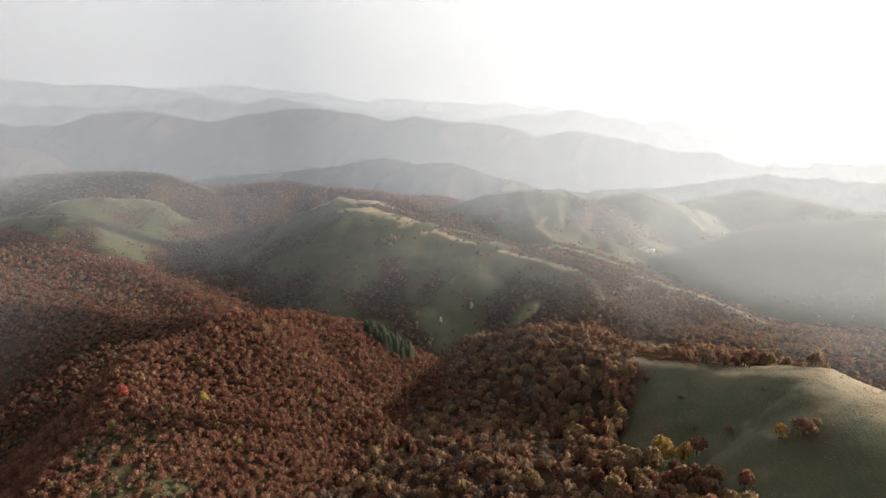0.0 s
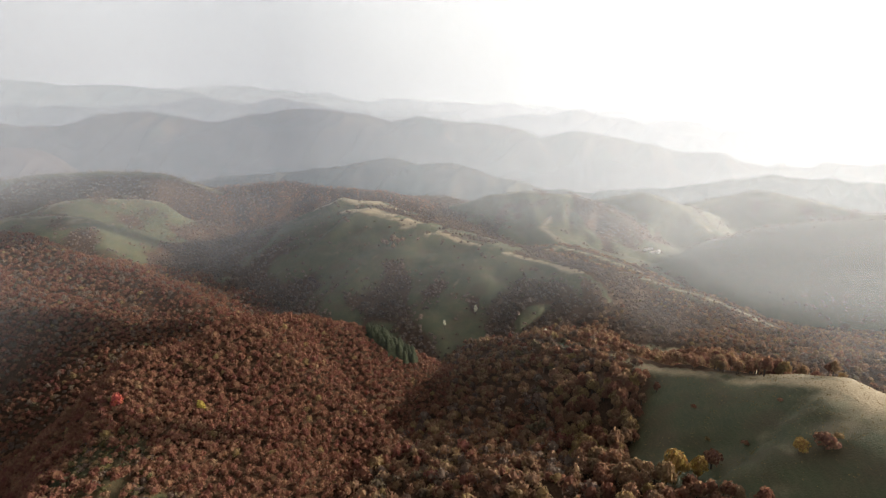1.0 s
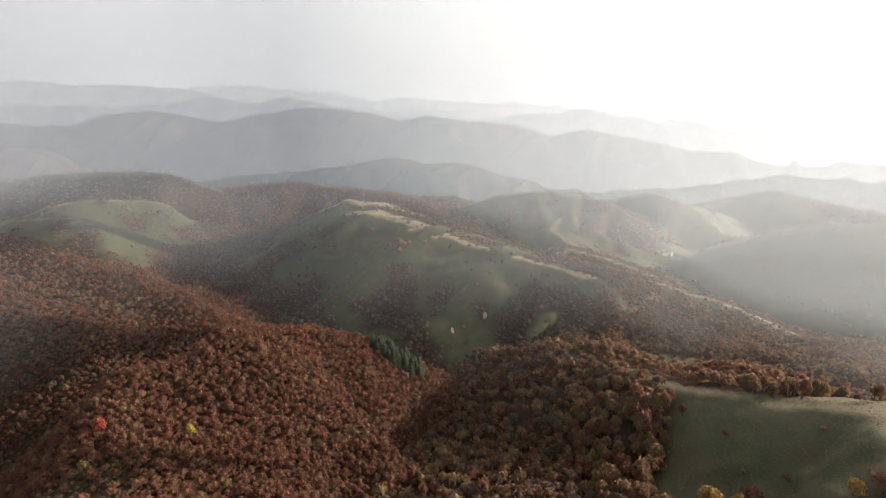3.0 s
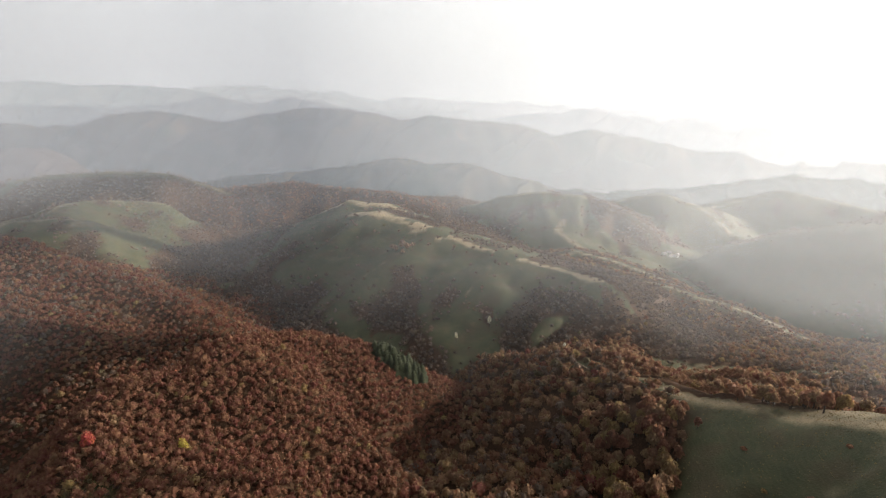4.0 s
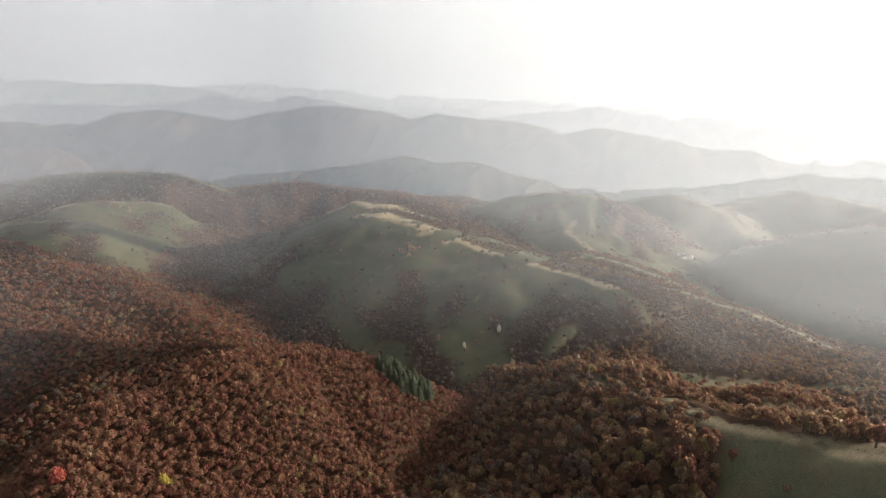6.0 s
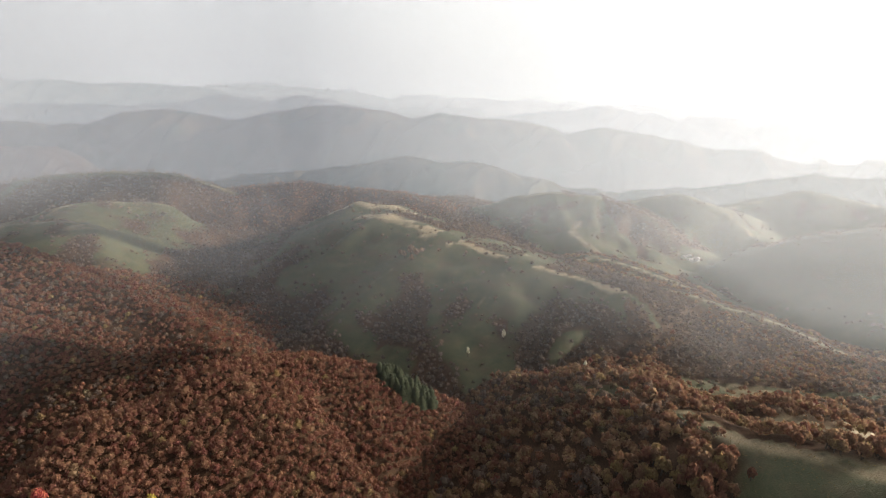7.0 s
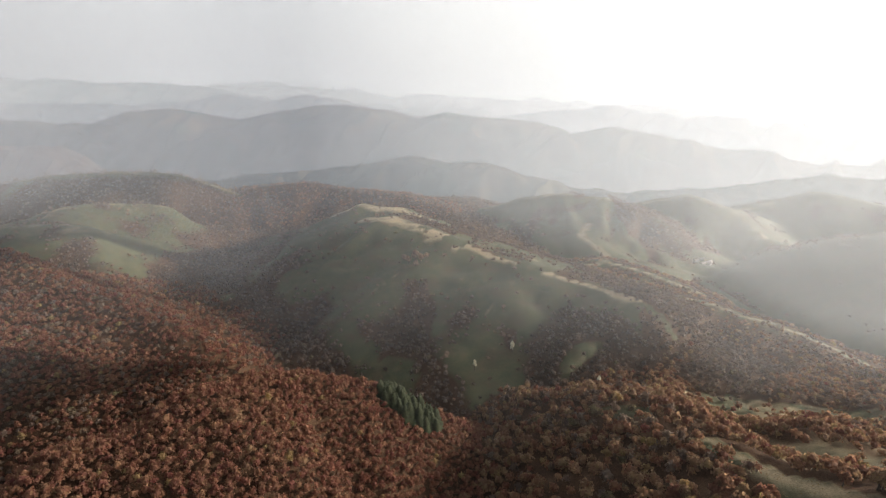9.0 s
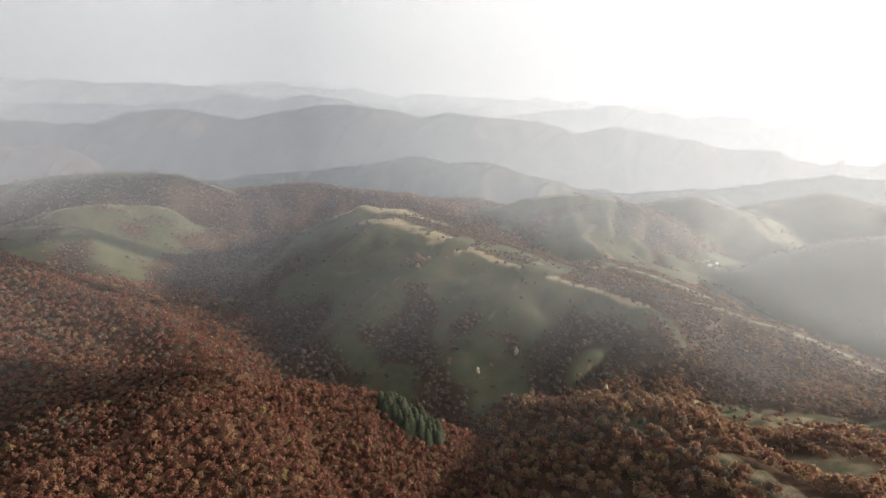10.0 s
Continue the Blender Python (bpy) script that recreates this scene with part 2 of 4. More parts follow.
# each ridge: its spine, then steepness and roundness on its left and on its right hand, and the depth and spacing of its gullies
RIDGES = {
    "red_hill": ([(-150, -60, 84), (-122, 60, 84), (-118, 120, 86), (-124, 162, 86), (-136, 182, 86), (-140, 201, 85), (-122, 214, 84), (-113, 238, 87), (-104, 264, 77),
                  (-89, 280, 69), (-55, 295, 53), (-21, 306, 29), (8, 322, 6)], (0.85, 6), (0.62, 26), 3, 60),
    "red_spur": ([(-140, 201, 84), (-158, 208, 64), (-182, 212, 40)], (0.9, 6), (0.9, 6), 2, 40),
    "grass_hill": ([(118, 350, 18), (102, 320, 38), (97, 290, 47), (100, 258, 57), (111, 230, 66), (121, 220, 71), (136, 200, 78), (148, 186, 86),
                    (156, 176, 91), (161, 158, 95), (166, 130, 102), (174, 60, 110), (178, 0, 112)], (0.72, 22), (0.92, 108), 3, 50),
    "terrace": ([(168, 222, 50), (174, 240, 47), (182, 268, 41), (190, 295, 34), (210, 322, 15)], (0.42, 30), (0.5, 30), 2, 45),
    "near_spur": ([(150, 95, 92), (80, 122, 76), (20, 132, 66), (-40, 128, 56)], (0.6, 20), (0.5, 30), 2, 40),
    "left_hill": ([(-620, 445, 108), (-400, 430, 81), (-360, 415, 71), (-320, 405, 62), (-284, 400, 57), (-251, 390, 48), (-225, 375, 44), (-195, 360, 38),
                   (-168, 345, 30), (-146, 335, 4)], (0.8, 15), (0.42, 60), 4, 75),
    "left_slab": ([(-520, 330, 104), (-400, 330, 86), (-300, 324, 62), (-265, 322, 54), (-235, 310, 40), (-205, 296, 16)], (0.35, 40), (0.75, 26), 4, 55),
    "long_hill": ([(-129, 645, 55), (-107, 635, 64), (-67, 610, 56), (-31, 582, 50), (17, 547, 43), (48, 525, 39), (75, 505, 38), (100, 488, 39), (116, 468, 39),
                   (135, 451, 37), (146, 438, 30), (160, 424, 8)], (0.45, 40), (0.55, 90), 8, 58),
    "long_hill_top": ([(-235, 735, 20), (-211, 720, 34), (-183, 715, 48), (-158, 710, 63), (-100, 700, 58), (-64, 690, 44), (-20, 670, 22)], (0.45, 40), (0.35, 40), 3, 60),
    "rib_far": ([(-183, 715, 47), (-230, 680, 25), (-270, 630, 8), (-290, 585, -6)], (0.45, 20), (0.40, 18), 2, 50),
    "rib_middle": ([(-129, 645, 54), (-175, 605, 36), (-215, 570, 19), (-252, 535, 0)], (0.40, 16), (0.42, 14), 2, 50),
    "rib_near": ([(-67, 610, 56), (-117, 565, 40), (-163, 525, 24), (-200, 490, 2)], (0.40, 24), (0.42, 20), 2, 50),
    "rib_low": ([(-31, 582, 51), (-60, 530, 43), (-100, 480, 28), (-135, 435, 4)], (0.40, 30), (0.42, 26), 2, 50),
    "rib_end": ([(48, 525, 41), (20, 470, 34), (-15, 420, 14)], (0.40, 34), (0.42, 30), 2, 50),
    "shoulder": ([(135, 451, 36), (152, 430, 15), (182, 412, 0), (215, 400, -5)], (0.45, 25), (0.5, 30), 3, 40),
    "tail_ridge": ([(120, 600, 6), (190, 565, 0), (238, 545, -3), (252, 535, -6), (292, 528, -15), (318, 520, -22), (347, 515, -35), (365, 505, -43), (378, 490, -49),
                    (400, 465, -54), (440, 430, -66)], (0.5, 25), (0.28, 40), 4, 50),
    "saddle_ridge": ([(90, 636, -18), (116, 640, -6), (136, 650, -2), (160, 660, 2), (179, 650, 2), (210, 630, -3), (231, 610, -7), (259, 590, -17), (300, 560, -45)],
                     (0.45, 25), (0.45, 25), 3, 40),
    "back_saddle": ([(210, 318, 14), (248, 325, 12), (306, 338, 8), (420, 345, 4), (600, 300, 10)], (0.4, 30), (0.5, 30), 3, 50),
    "meadow_knoll": ([(-760, 610, 44), (-609, 640, 46), (-564, 645, 57), (-519, 643, 71), (-500, 665, 70), (-483, 685, 66), (-460, 710, 61), (-438, 735, 52), (-418, 762, 18)],
                     (0.5, 30), (0.52, 24), 9, 44),
    "meadow_spur": ([(-700, 540, 62), (-528, 560, 65), (-503, 570, 67), (-469, 578, 66), (-445, 590, 61), (-431, 605, 48), (-411, 625, 33), (-375, 661, 10)],
                    (0.55, 14), (0.36, 34), 8, 38),
    "far_meadow": ([(-1100, 900, 44), (-880, 930, 48), (-823, 945, 60), (-770, 950, 64), (-680, 965, 67), (-580, 985, 60), (-528, 1010, 36), (-470, 1030, 8)],
                   (0.4, 60), (0.55, 40), 14, 62),
    "meadow_fold": ([(-760, 945, 56), (-715, 880, 30), (-670, 830, 8), (-630, 800, -20)], (0.5, 20), (0.5, 20), 4, 60),
    "brown_wood": ([(-600, 940, 4), (-585, 960, 11), (-503, 1050, 15), (-382, 1130, 19), (-318, 1130, 8), (-224, 1110, 2), (-157, 1090, 0), (-68, 1050, -12), (-20, 1020, -34)],
                   (0.35, 60), (0.24, 80), 9, 85),
    "ribbed_hill": ([(-40, 1100, -60), (21, 1080, -24), (100, 1060, 2), (168, 1050, 11), (265, 1040, 6), (332, 1010, -14), (372, 980, -39),
                     (428, 930, -95)], (0.4, 60), (0.40, 60), 16, 62),
    "ribbed_spur": ([(190, 1045, 6), (215, 960, -20), (180, 890, -30), (205, 810, -36), (172, 730, -30), (160, 670, -8)], (0.34, 40), (0.36, 40), 10, 70),
    "second_hill": ([(392, 1200, -38), (490, 1200, -18), (569, 1150, -42), (610, 1080, -90)], (0.4, 60), (0.4, 60), 8, 70),
    "hazy_hill": ([(405, 925, -120), (440, 870, -72), (523, 840, -30), (628, 800, 4), (720, 740, 22), (900, 640, 40)], (0.4, 60), (0.42, 80), 7, 80),
    "dim_hill": ([(643, 1300, -78), (792, 1350, -58), (884, 1350, -38), (963, 1300, -52), (1040, 1180, -70), (1300, 1100, -40)], (0.4, 60), (0.4, 60), 8, 80),
}
NAMES = list(RIDGES)


def lie(x, y):
    """Height of the ground, the ridge that makes it, the distance from that ridge's spine, and the side (right hand positive)."""
    x, y = np.asarray(x, float), np.asarray(y, float)
    base = -12 - 0.20 * np.clip(x, 0, 450) - 0.03 * np.clip(y - 450, 0, 1500) - 0.02 * np.clip(-x - 200, 0, 800) - 0.10 * np.clip(y - 1150, 0, 1500)
    base = base + 6 * smooth_noise(x, y, 160, 5)
    best, who = np.full(x.shape, -1e9), np.full(x.shape, -1)
    away, side, hollow = np.full(x.shape, 1e4), np.zeros(x.shape), np.zeros(x.shape)
    K = 5.0
    stack = [base]
    for r, name in enumerate(NAMES):
        pts, left, right, gully, step = RIDGES[name]
        near, zs, sd, along = np.full(x.shape, 1e9), np.zeros(x.shape), np.zeros(x.shape), np.zeros(x.shape)
        run = 0.0
        for (ax, ay, az), (bx, by, bz) in zip(pts, pts[1:]):
            dx, dy = bx - ax, by - ay
            ln = math.hypot(dx, dy)
            t = np.clip(((x - ax) * dx + (y - ay) * dy) / ln ** 2, 0, 1)
            px, py = x - ax - t * dx, y - ay - t * dy
            d = np.hypot(px, py)
            closer = d < near
            near = np.where(closer, d, near)
            zs = np.where(closer, az + t * (bz - az), zs)
            sd = np.where(closer, (px * dy - py * dx) / ln, sd)
            along = np.where(closer, run + t * ln, along)
            run += ln
        blend = 1 / (1 + np.exp(-sd / 12))
        slope = left[0] * (1 - blend) + right[0] * blend
        rnd = left[1] * (1 - blend) + right[1] * blend
        h = zs - slope * (np.sqrt(near ** 2 + rnd ** 2) - rnd)
        warp = along + 34 * smooth_noise(x, y, 110, 3 + r)
        dip = (0.5 + 0.5 * np.cos(warp / step * 2 * math.pi + r)) * np.clip(0.55 + 0.9 * smooth_noise(x, y, 70, 60 + r, 2), 0, 1)
        h = h - gully * dip * np.clip((near - 8) / 45, 0, 1) * (1 + 0.5 * smooth_noise(x, y, 90, r))
        stack.append(h)
        up = h > best
        best, who = np.where(up, h, best), np.where(up, r, who)
        away, side, hollow = np.where(up, near, away), np.where(up, sd, side), np.where(up, dip, hollow)
    top = np.maximum(best, base)
    z = top + K * np.log(sum(np.exp(np.clip((s - top) / K, -40, 0)) for s in stack))
    who = np.where(base > best, -1, who)
    # worn furrows between rounded ribs, deeper away from the crests
    wx, wy = x + 22 * smooth_noise(x, y, 75, 11, 2), y + 22 * smooth_noise(x, y, 75, 12, 2)
    furrow = 1 - np.abs(smooth_noise(wx, wy, 95, 13, 2)) * 2.2
    small = 1 - np.abs(smooth_noise(wx, wy, 34, 14, 2)) * 2.2
    deep = np.clip((away - 6) / 50, 0, 1) * np.where(y < 300, 0.45, 1.0)
    z = z - deep * (6.0 * np.clip(furrow, 0, 1) ** 2 + 2.6 * np.clip(small, 0, 1) ** 2)
    # bowl added to the shape to sink the dip meadow into shade
    z = z - 12 * np.exp(-((x - 222) / 80) ** 2 - ((y - 374) / 30) ** 2)
    hollow = np.maximum(hollow, np.clip(furrow, 0, 1) * np.clip(away / 40, 0, 1))
    rough = 1.6 * smooth_noise(x, y, 32, 8) + 0.35 * smooth_noise(x, y, 7, 9, 2)
    return z + rough, who, away, side, hollow


def is_ridge(who, *names):
    return np.isin(who, [NAMES.index(k) for k in names])


def oval(x, y, cx, cy, rx, ry):
    return ((x - cx) / rx) ** 2 + ((y - cy) / ry) ** 2


def cover(x, y):
    """How thickly the woods stand (0 to 1) and how dry the turf is (0 to 1), raised on some crests to paint sunlight.
    """
    z, who, away, side, hollow = lie(x, y)
    n1, n2, n3 = smooth_noise(x, y, 38, 21), smooth_noise(x, y, 90, 22), smooth_noise(x, y, 13, 23)
    wood = np.zeros(np.shape(x))
    dry = np.zeros(np.shape(x))

    def put(where, w, d=0.0):
        nonlocal wood, dry
        wood = np.where(where, w, wood)
        dry = np.where(where, d, dry)
    put(who < 0, np.clip(0.78 + 0.5 * n1, 0, 1), 0.1)
    put(is_ridge(who, "red_hill", "red_spur", "left_hill", "left_slab"), 1.0)
    # grass hill: pasture on top, wood down the side that falls to the valley, a belt of oaks behind the crest
    edge = np.interp(y, [100, 125, 140, 152, 174, 199, 219, 240, 258, 267, 271], [80, 90, 86, 74, 74, 90, 99, 96, 90, 88, 400]) + 4 * n1
    on = is_ridge(who, "grass_hill", "near_spur")
    # dry tan turf on crest and right shoulder, strengthened to paint the sunlit rim
    put(on, np.clip(0.45 + (edge + 5 * n2 - x) / 12 + 0.5 * n1, 0, np.where(n1 < -0.5, 0.3, 0.92)),
        np.clip(0.62 - away / 10, 0, 1) + np.clip((x - 130) / 32, 0, 1) * 0.6 + 0.35 * n3)
    on_hill = is_ridge(who, "grass_hill")
    put(on_hill & (side < -5) & (y > 185 + 8 * n1), np.clip(0.5 + (y - 215) / 40 + 0.4 * n1, 0, 0.9), 0.5)
    put(is_ridge(who, "terrace"), np.clip(0.28 + 0.8 * n1 + (y - 285) / 40, 0.04, 0.9), np.clip(0.5 + 0.5 * n3, 0, 1))
    put(is_ridge(who, "back_saddle"), np.clip(0.85 + 0.6 * n1, 0, 1), 0.0)
    # long hill: pasture flank with thickets in its gullies, pale dry crest widened to paint its sunlight
    hill = is_ridge(who, "long_hill", "long_hill_top", "rib_far", "rib_middle", "rib_near", "rib_low", "rib_end")
    n4 = smooth_noise(x, y, 20, 24)
    flank = 0.8 * (2 * hollow - 1) * np.clip(away / 30, 0, 1) + 0.55 * n1 + 0.5 * n2 + 0.5 * n4 + (20 - z) / 22
    flank = flank + 0.9 * np.exp(-oval(x, y, -58, 508, 22, 40)) + 0.9 * np.exp(-oval(x, y, 95, 425, 40, 28))
    put(hill, np.clip(0.10 + (flank - 0.02) * 1.1, 0.05, 0.92), np.clip(0.25 - away / 12, 0, 1) + 0.25 * n3)
    crest = is_ridge(who, "long_hill", "long_hill_top")
    pale = np.clip(1.0 + 0.4 * n1 + 0.6 * n3 - away / np.where(x < -20, 20, 9), 0, 1)
    put(crest & (away < 24) & (y > 452), np.where(side < -3, np.where(x > -20, np.clip(0.5 + 0.8 * n1, 0, 0.85), 0.12 + 0.3 * n1), np.clip(0.25 * n1 + 0.03, 0, 0.3)), pale)
    put(is_ridge(who, "long_hill") & (side < 0) & (away >= 24), np.clip(0.6 + 0.9 * n1, 0, 0.9), 0.4)
    put(is_ridge(who, "shoulder") | (is_ridge(who, "long_hill") & (x > 128 + 6 * n1) & (away > 5)), 0.95, 0.0)
    put(is_ridge(who, "tail_ridge"), np.where(away < 5 + 4 * n1, 0.08, np.clip(0.75 + 0.7 * n1, 0, 0.97)), np.clip(0.62 - away / 10, 0, 1))
    put(is_ridge(who, "saddle_ridge"), np.where(away < 7 + 3 * n1, 0.06, np.clip(0.7 + 0.7 * n1, 0, 0.95)), np.clip(0.7 - away / 12, 0, 1))
    meadow = is_ridge(who, "meadow_knoll", "meadow_spur")
    put(meadow, np.clip(1.3 * (hollow - 0.55) + 0.8 * n1 + 0.7 * smooth_noise(x, y, 20, 25) + 0.16 + np.clip((32 - z) / 30, 0, 0.8), 0, 0.85), np.clip(0.30 - away / 70 + 0.4 * n3 + 0.3 * n1, 0.02, 1))
    put(is_ridge(who, "far_meadow", "meadow_fold"), np.clip(0.25 + away / 90 + 1.1 * (hollow - 0.5) + 0.6 * n2 + 0.5 * n1, 0, 0.95), np.clip(0.4 - away / 60 + 0.4 * n1, 0, 1))
    put(is_ridge(who, "brown_wood"), np.clip(0.85 + 0.6 * n2, 0, 1), np.clip(0.9 - away / 25, 0, 0.9))
    put(is_ridge(who, "ribbed_hill", "ribbed_spur", "second_hill", "dim_hill"), np.clip(1.3 * (hollow - 0.5) + 0.5 * n1, 0, 0.8), np.clip(0.5 - away / 30 + 0.2 * n3, 0.02, 0.6))
    put(is_ridge(who, "ribbed_hill") & (x > 270), np.clip(0.75 + 0.5 * n1, 0, 0.95), 0.05)
    put(is_ridge(who, "hazy_hill"), np.clip(0.02 + 0.5 * n2 + 0.3 * n1, 0, 0.5), 0.05)
    # shaded meadow in the dip behind the grass hill; sparse wood darkens it in place of shade
    wood = np.where(oval(x, y, 222, 372, 85, 20) + 0.3 * n1 < 1, 0.22, wood)
    # clearings on the red hill
    clear = np.minimum(oval(x, y, -114, 141, 15, 17), oval(x, y, -94, 124, 17, 14)) + 0.7 * n1
    pines = oval(x, y, -38, 296, 17, 8)
    wood = np.where(pines < 1, 0.0, wood)
    wood = np.where(clear < 1, 0.30, wood)
    dry = np.where(clear < 1, 0.08, dry)
    return wood, dry, z, who, away, side


def mesh_from(name, verts, faces, mat, attributes=()):
    me = bpy.data.meshes.new(name)
    faces = [f[:3] if f[2] == f[-1] else f for f in np.asarray(faces).tolist()]
    me.from_pydata(np.asarray(verts).tolist(), [], faces)
    for key, values in attributes:
        a = me.attributes.new(key, "FLOAT", "POINT")
        a.data.foreach_set("value", np.asarray(values, np.float32))
    me.materials.append(mat)
    me.update()
    return me


gx = 40 + 150 * np.sinh(np.linspace(math.asinh(-4700 / 150), math.asinh(4700 / 150), 390))
gy = 220 + 150 * np.sinh(np.linspace(math.asinh(-1400 / 150), math.asinh(4600 / 150), 345))
GX, GY = np.meshgrid(gx, gy)
g_wood, g_dry, GZ, g_who, _, _ = cover(GX, GY)
GZ = GZ - 260 * np.clip((GY - 1420) / 500, 0, 1)
nx, ny = len(gx), len(gy)
idx = np.arange(nx * ny).reshape(ny, nx)
quads = np.stack([idx[:-1, :-1], idx[:-1, 1:], idx[1:, 1:], idx[1:, :-1]], -1).reshape(-1, 4)
me = mesh_from("ground", np.stack([GX, GY, GZ], -1).reshape(-1, 3), quads, M_GROUND, (("wood", g_wood.ravel()), ("dry", g_dry.ravel())))
me.polygons.foreach_set("use_smooth", np.ones(len(me.polygons), bool))
ground = tagged(new("ground", me), "rolling autumn hills of green pasture and leaf litter", "hills", kind="structure")


# ---------------------------------------------------------------- distance
def distance_ridge(name, label, dist, crest, left, right, seed, share=0.36, foot=-330):
    """A far range: crest heights along x at that distance, with spurs and hollows down the slope towards the viewer."""
    xs = np.linspace(crest[0][0], crest[-1][0], 340)
    cx, cz = [c[0] for c in crest], [c[1] for c in crest]
    width = dist * 0.014
    zs = sum(np.interp(xs + o * width, cx, cz) for o in (-0.5, -0.25, 0, 0.25, 0.5)) / 5
    zs = zs + dist * 0.0034 * smooth_noise(xs, xs * 0, dist * 0.032, seed, 5) + dist * 0.0016 * smooth_noise(xs, xs * 0 + 50, dist * 0.012, seed + 5, 3)
    rows = 36
    v = np.zeros((rows, len(xs), 3))
    for k in range(rows):
        s = k / (rows - 1)
        warp = xs + dist * 0.05 * smooth_noise(xs, xs * 0 + s * dist * 0.2, dist * 0.1, seed + 1) + s * dist * 0.16
        spur = 1 - np.abs(smooth_noise(warp, warp * 0 + s * dist * 0.17, dist * 0.06, seed + 2, 2)) * 2
        v[k, :, 0] = xs
        v[k, :, 1] = dist - s * dist * 0.22
        v[k, :, 2] = zs + (foot - zs) * s ** 1.15 + dist * 0.075 * spur * min(1.0, s * 2.5) * (1 - s)
    i = np.arange(rows * len(xs)).reshape(rows, len(xs))
    f = np.stack([i[1:, :-1], i[1:, 1:], i[:-1, 1:], i[:-1, :-1]], -1).reshape(-1, 4)
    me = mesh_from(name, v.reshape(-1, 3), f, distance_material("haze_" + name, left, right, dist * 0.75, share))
    me.polygons.foreach_set("use_smooth", np.ones(len(me.polygons), bool))
    return tagged(new("backdrop", me), label, "distant hills", kind="structure")


# farther ranges carry paler painted haze in their glow
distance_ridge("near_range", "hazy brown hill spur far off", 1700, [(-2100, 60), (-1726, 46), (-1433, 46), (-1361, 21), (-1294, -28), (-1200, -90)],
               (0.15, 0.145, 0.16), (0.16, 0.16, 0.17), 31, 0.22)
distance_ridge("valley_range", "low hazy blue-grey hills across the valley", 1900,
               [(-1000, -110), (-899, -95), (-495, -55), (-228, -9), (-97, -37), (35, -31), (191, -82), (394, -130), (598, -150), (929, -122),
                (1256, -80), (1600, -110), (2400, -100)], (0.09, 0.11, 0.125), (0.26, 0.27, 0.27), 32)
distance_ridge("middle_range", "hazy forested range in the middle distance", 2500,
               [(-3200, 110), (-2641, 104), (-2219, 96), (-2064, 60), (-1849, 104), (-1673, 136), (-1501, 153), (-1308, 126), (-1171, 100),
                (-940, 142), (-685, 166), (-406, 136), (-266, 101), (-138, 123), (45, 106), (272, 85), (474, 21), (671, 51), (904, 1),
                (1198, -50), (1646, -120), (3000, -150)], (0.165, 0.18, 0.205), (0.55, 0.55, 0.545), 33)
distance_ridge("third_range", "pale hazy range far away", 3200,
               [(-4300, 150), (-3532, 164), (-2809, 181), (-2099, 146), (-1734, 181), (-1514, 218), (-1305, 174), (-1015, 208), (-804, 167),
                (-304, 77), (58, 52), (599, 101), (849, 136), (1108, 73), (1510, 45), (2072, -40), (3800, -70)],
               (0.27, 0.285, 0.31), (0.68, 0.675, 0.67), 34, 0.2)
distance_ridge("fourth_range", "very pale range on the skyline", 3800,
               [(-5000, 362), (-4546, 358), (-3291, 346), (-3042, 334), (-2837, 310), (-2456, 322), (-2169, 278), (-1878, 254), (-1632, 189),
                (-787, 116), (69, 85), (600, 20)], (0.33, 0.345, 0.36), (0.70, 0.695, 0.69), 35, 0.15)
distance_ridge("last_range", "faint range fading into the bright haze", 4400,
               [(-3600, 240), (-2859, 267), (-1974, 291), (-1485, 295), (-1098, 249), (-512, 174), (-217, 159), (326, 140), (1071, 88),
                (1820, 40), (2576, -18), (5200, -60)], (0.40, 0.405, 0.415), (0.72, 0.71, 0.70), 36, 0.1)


# ---------------------------------------------------------------- mist
def mist_material():
    """Thin mist: mostly clear, it scatters the sun and sky that fall on it."""
    m, n, l = material("mist")
    out, clear = n.new("ShaderNodeOutputMaterial"), n.new("ShaderNodeBsdfTransparent")
    d, t = n.new("ShaderNodeBsdfDiffuse"), n.new("ShaderNodeBsdfTranslucent")
    d.inputs[0].default_value = t.inputs[0].default_value = (0.78, 0.83, 0.91, 1)
    both, mix = n.new("ShaderNodeMixShader"), n.new("ShaderNodeMixShader")
    l.new(d.outputs[0], both.inputs[1])
    l.new(t.outputs[0], both.inputs[2])
    both.inputs[0].default_value = 0.60     # mist throws most light forward
    a = n.new("ShaderNodeAttribute")
    a.attribute_name = "thickness"
    l.new(a.outputs["Fac"], mix.inputs[0])
    l.new(clear.outputs[0], mix.inputs[1])
    l.new(both.outputs[0], mix.inputs[2])
    l.new(mix.outputs[0], out.inputs[0])
    return m


M_MIST = mist_material()


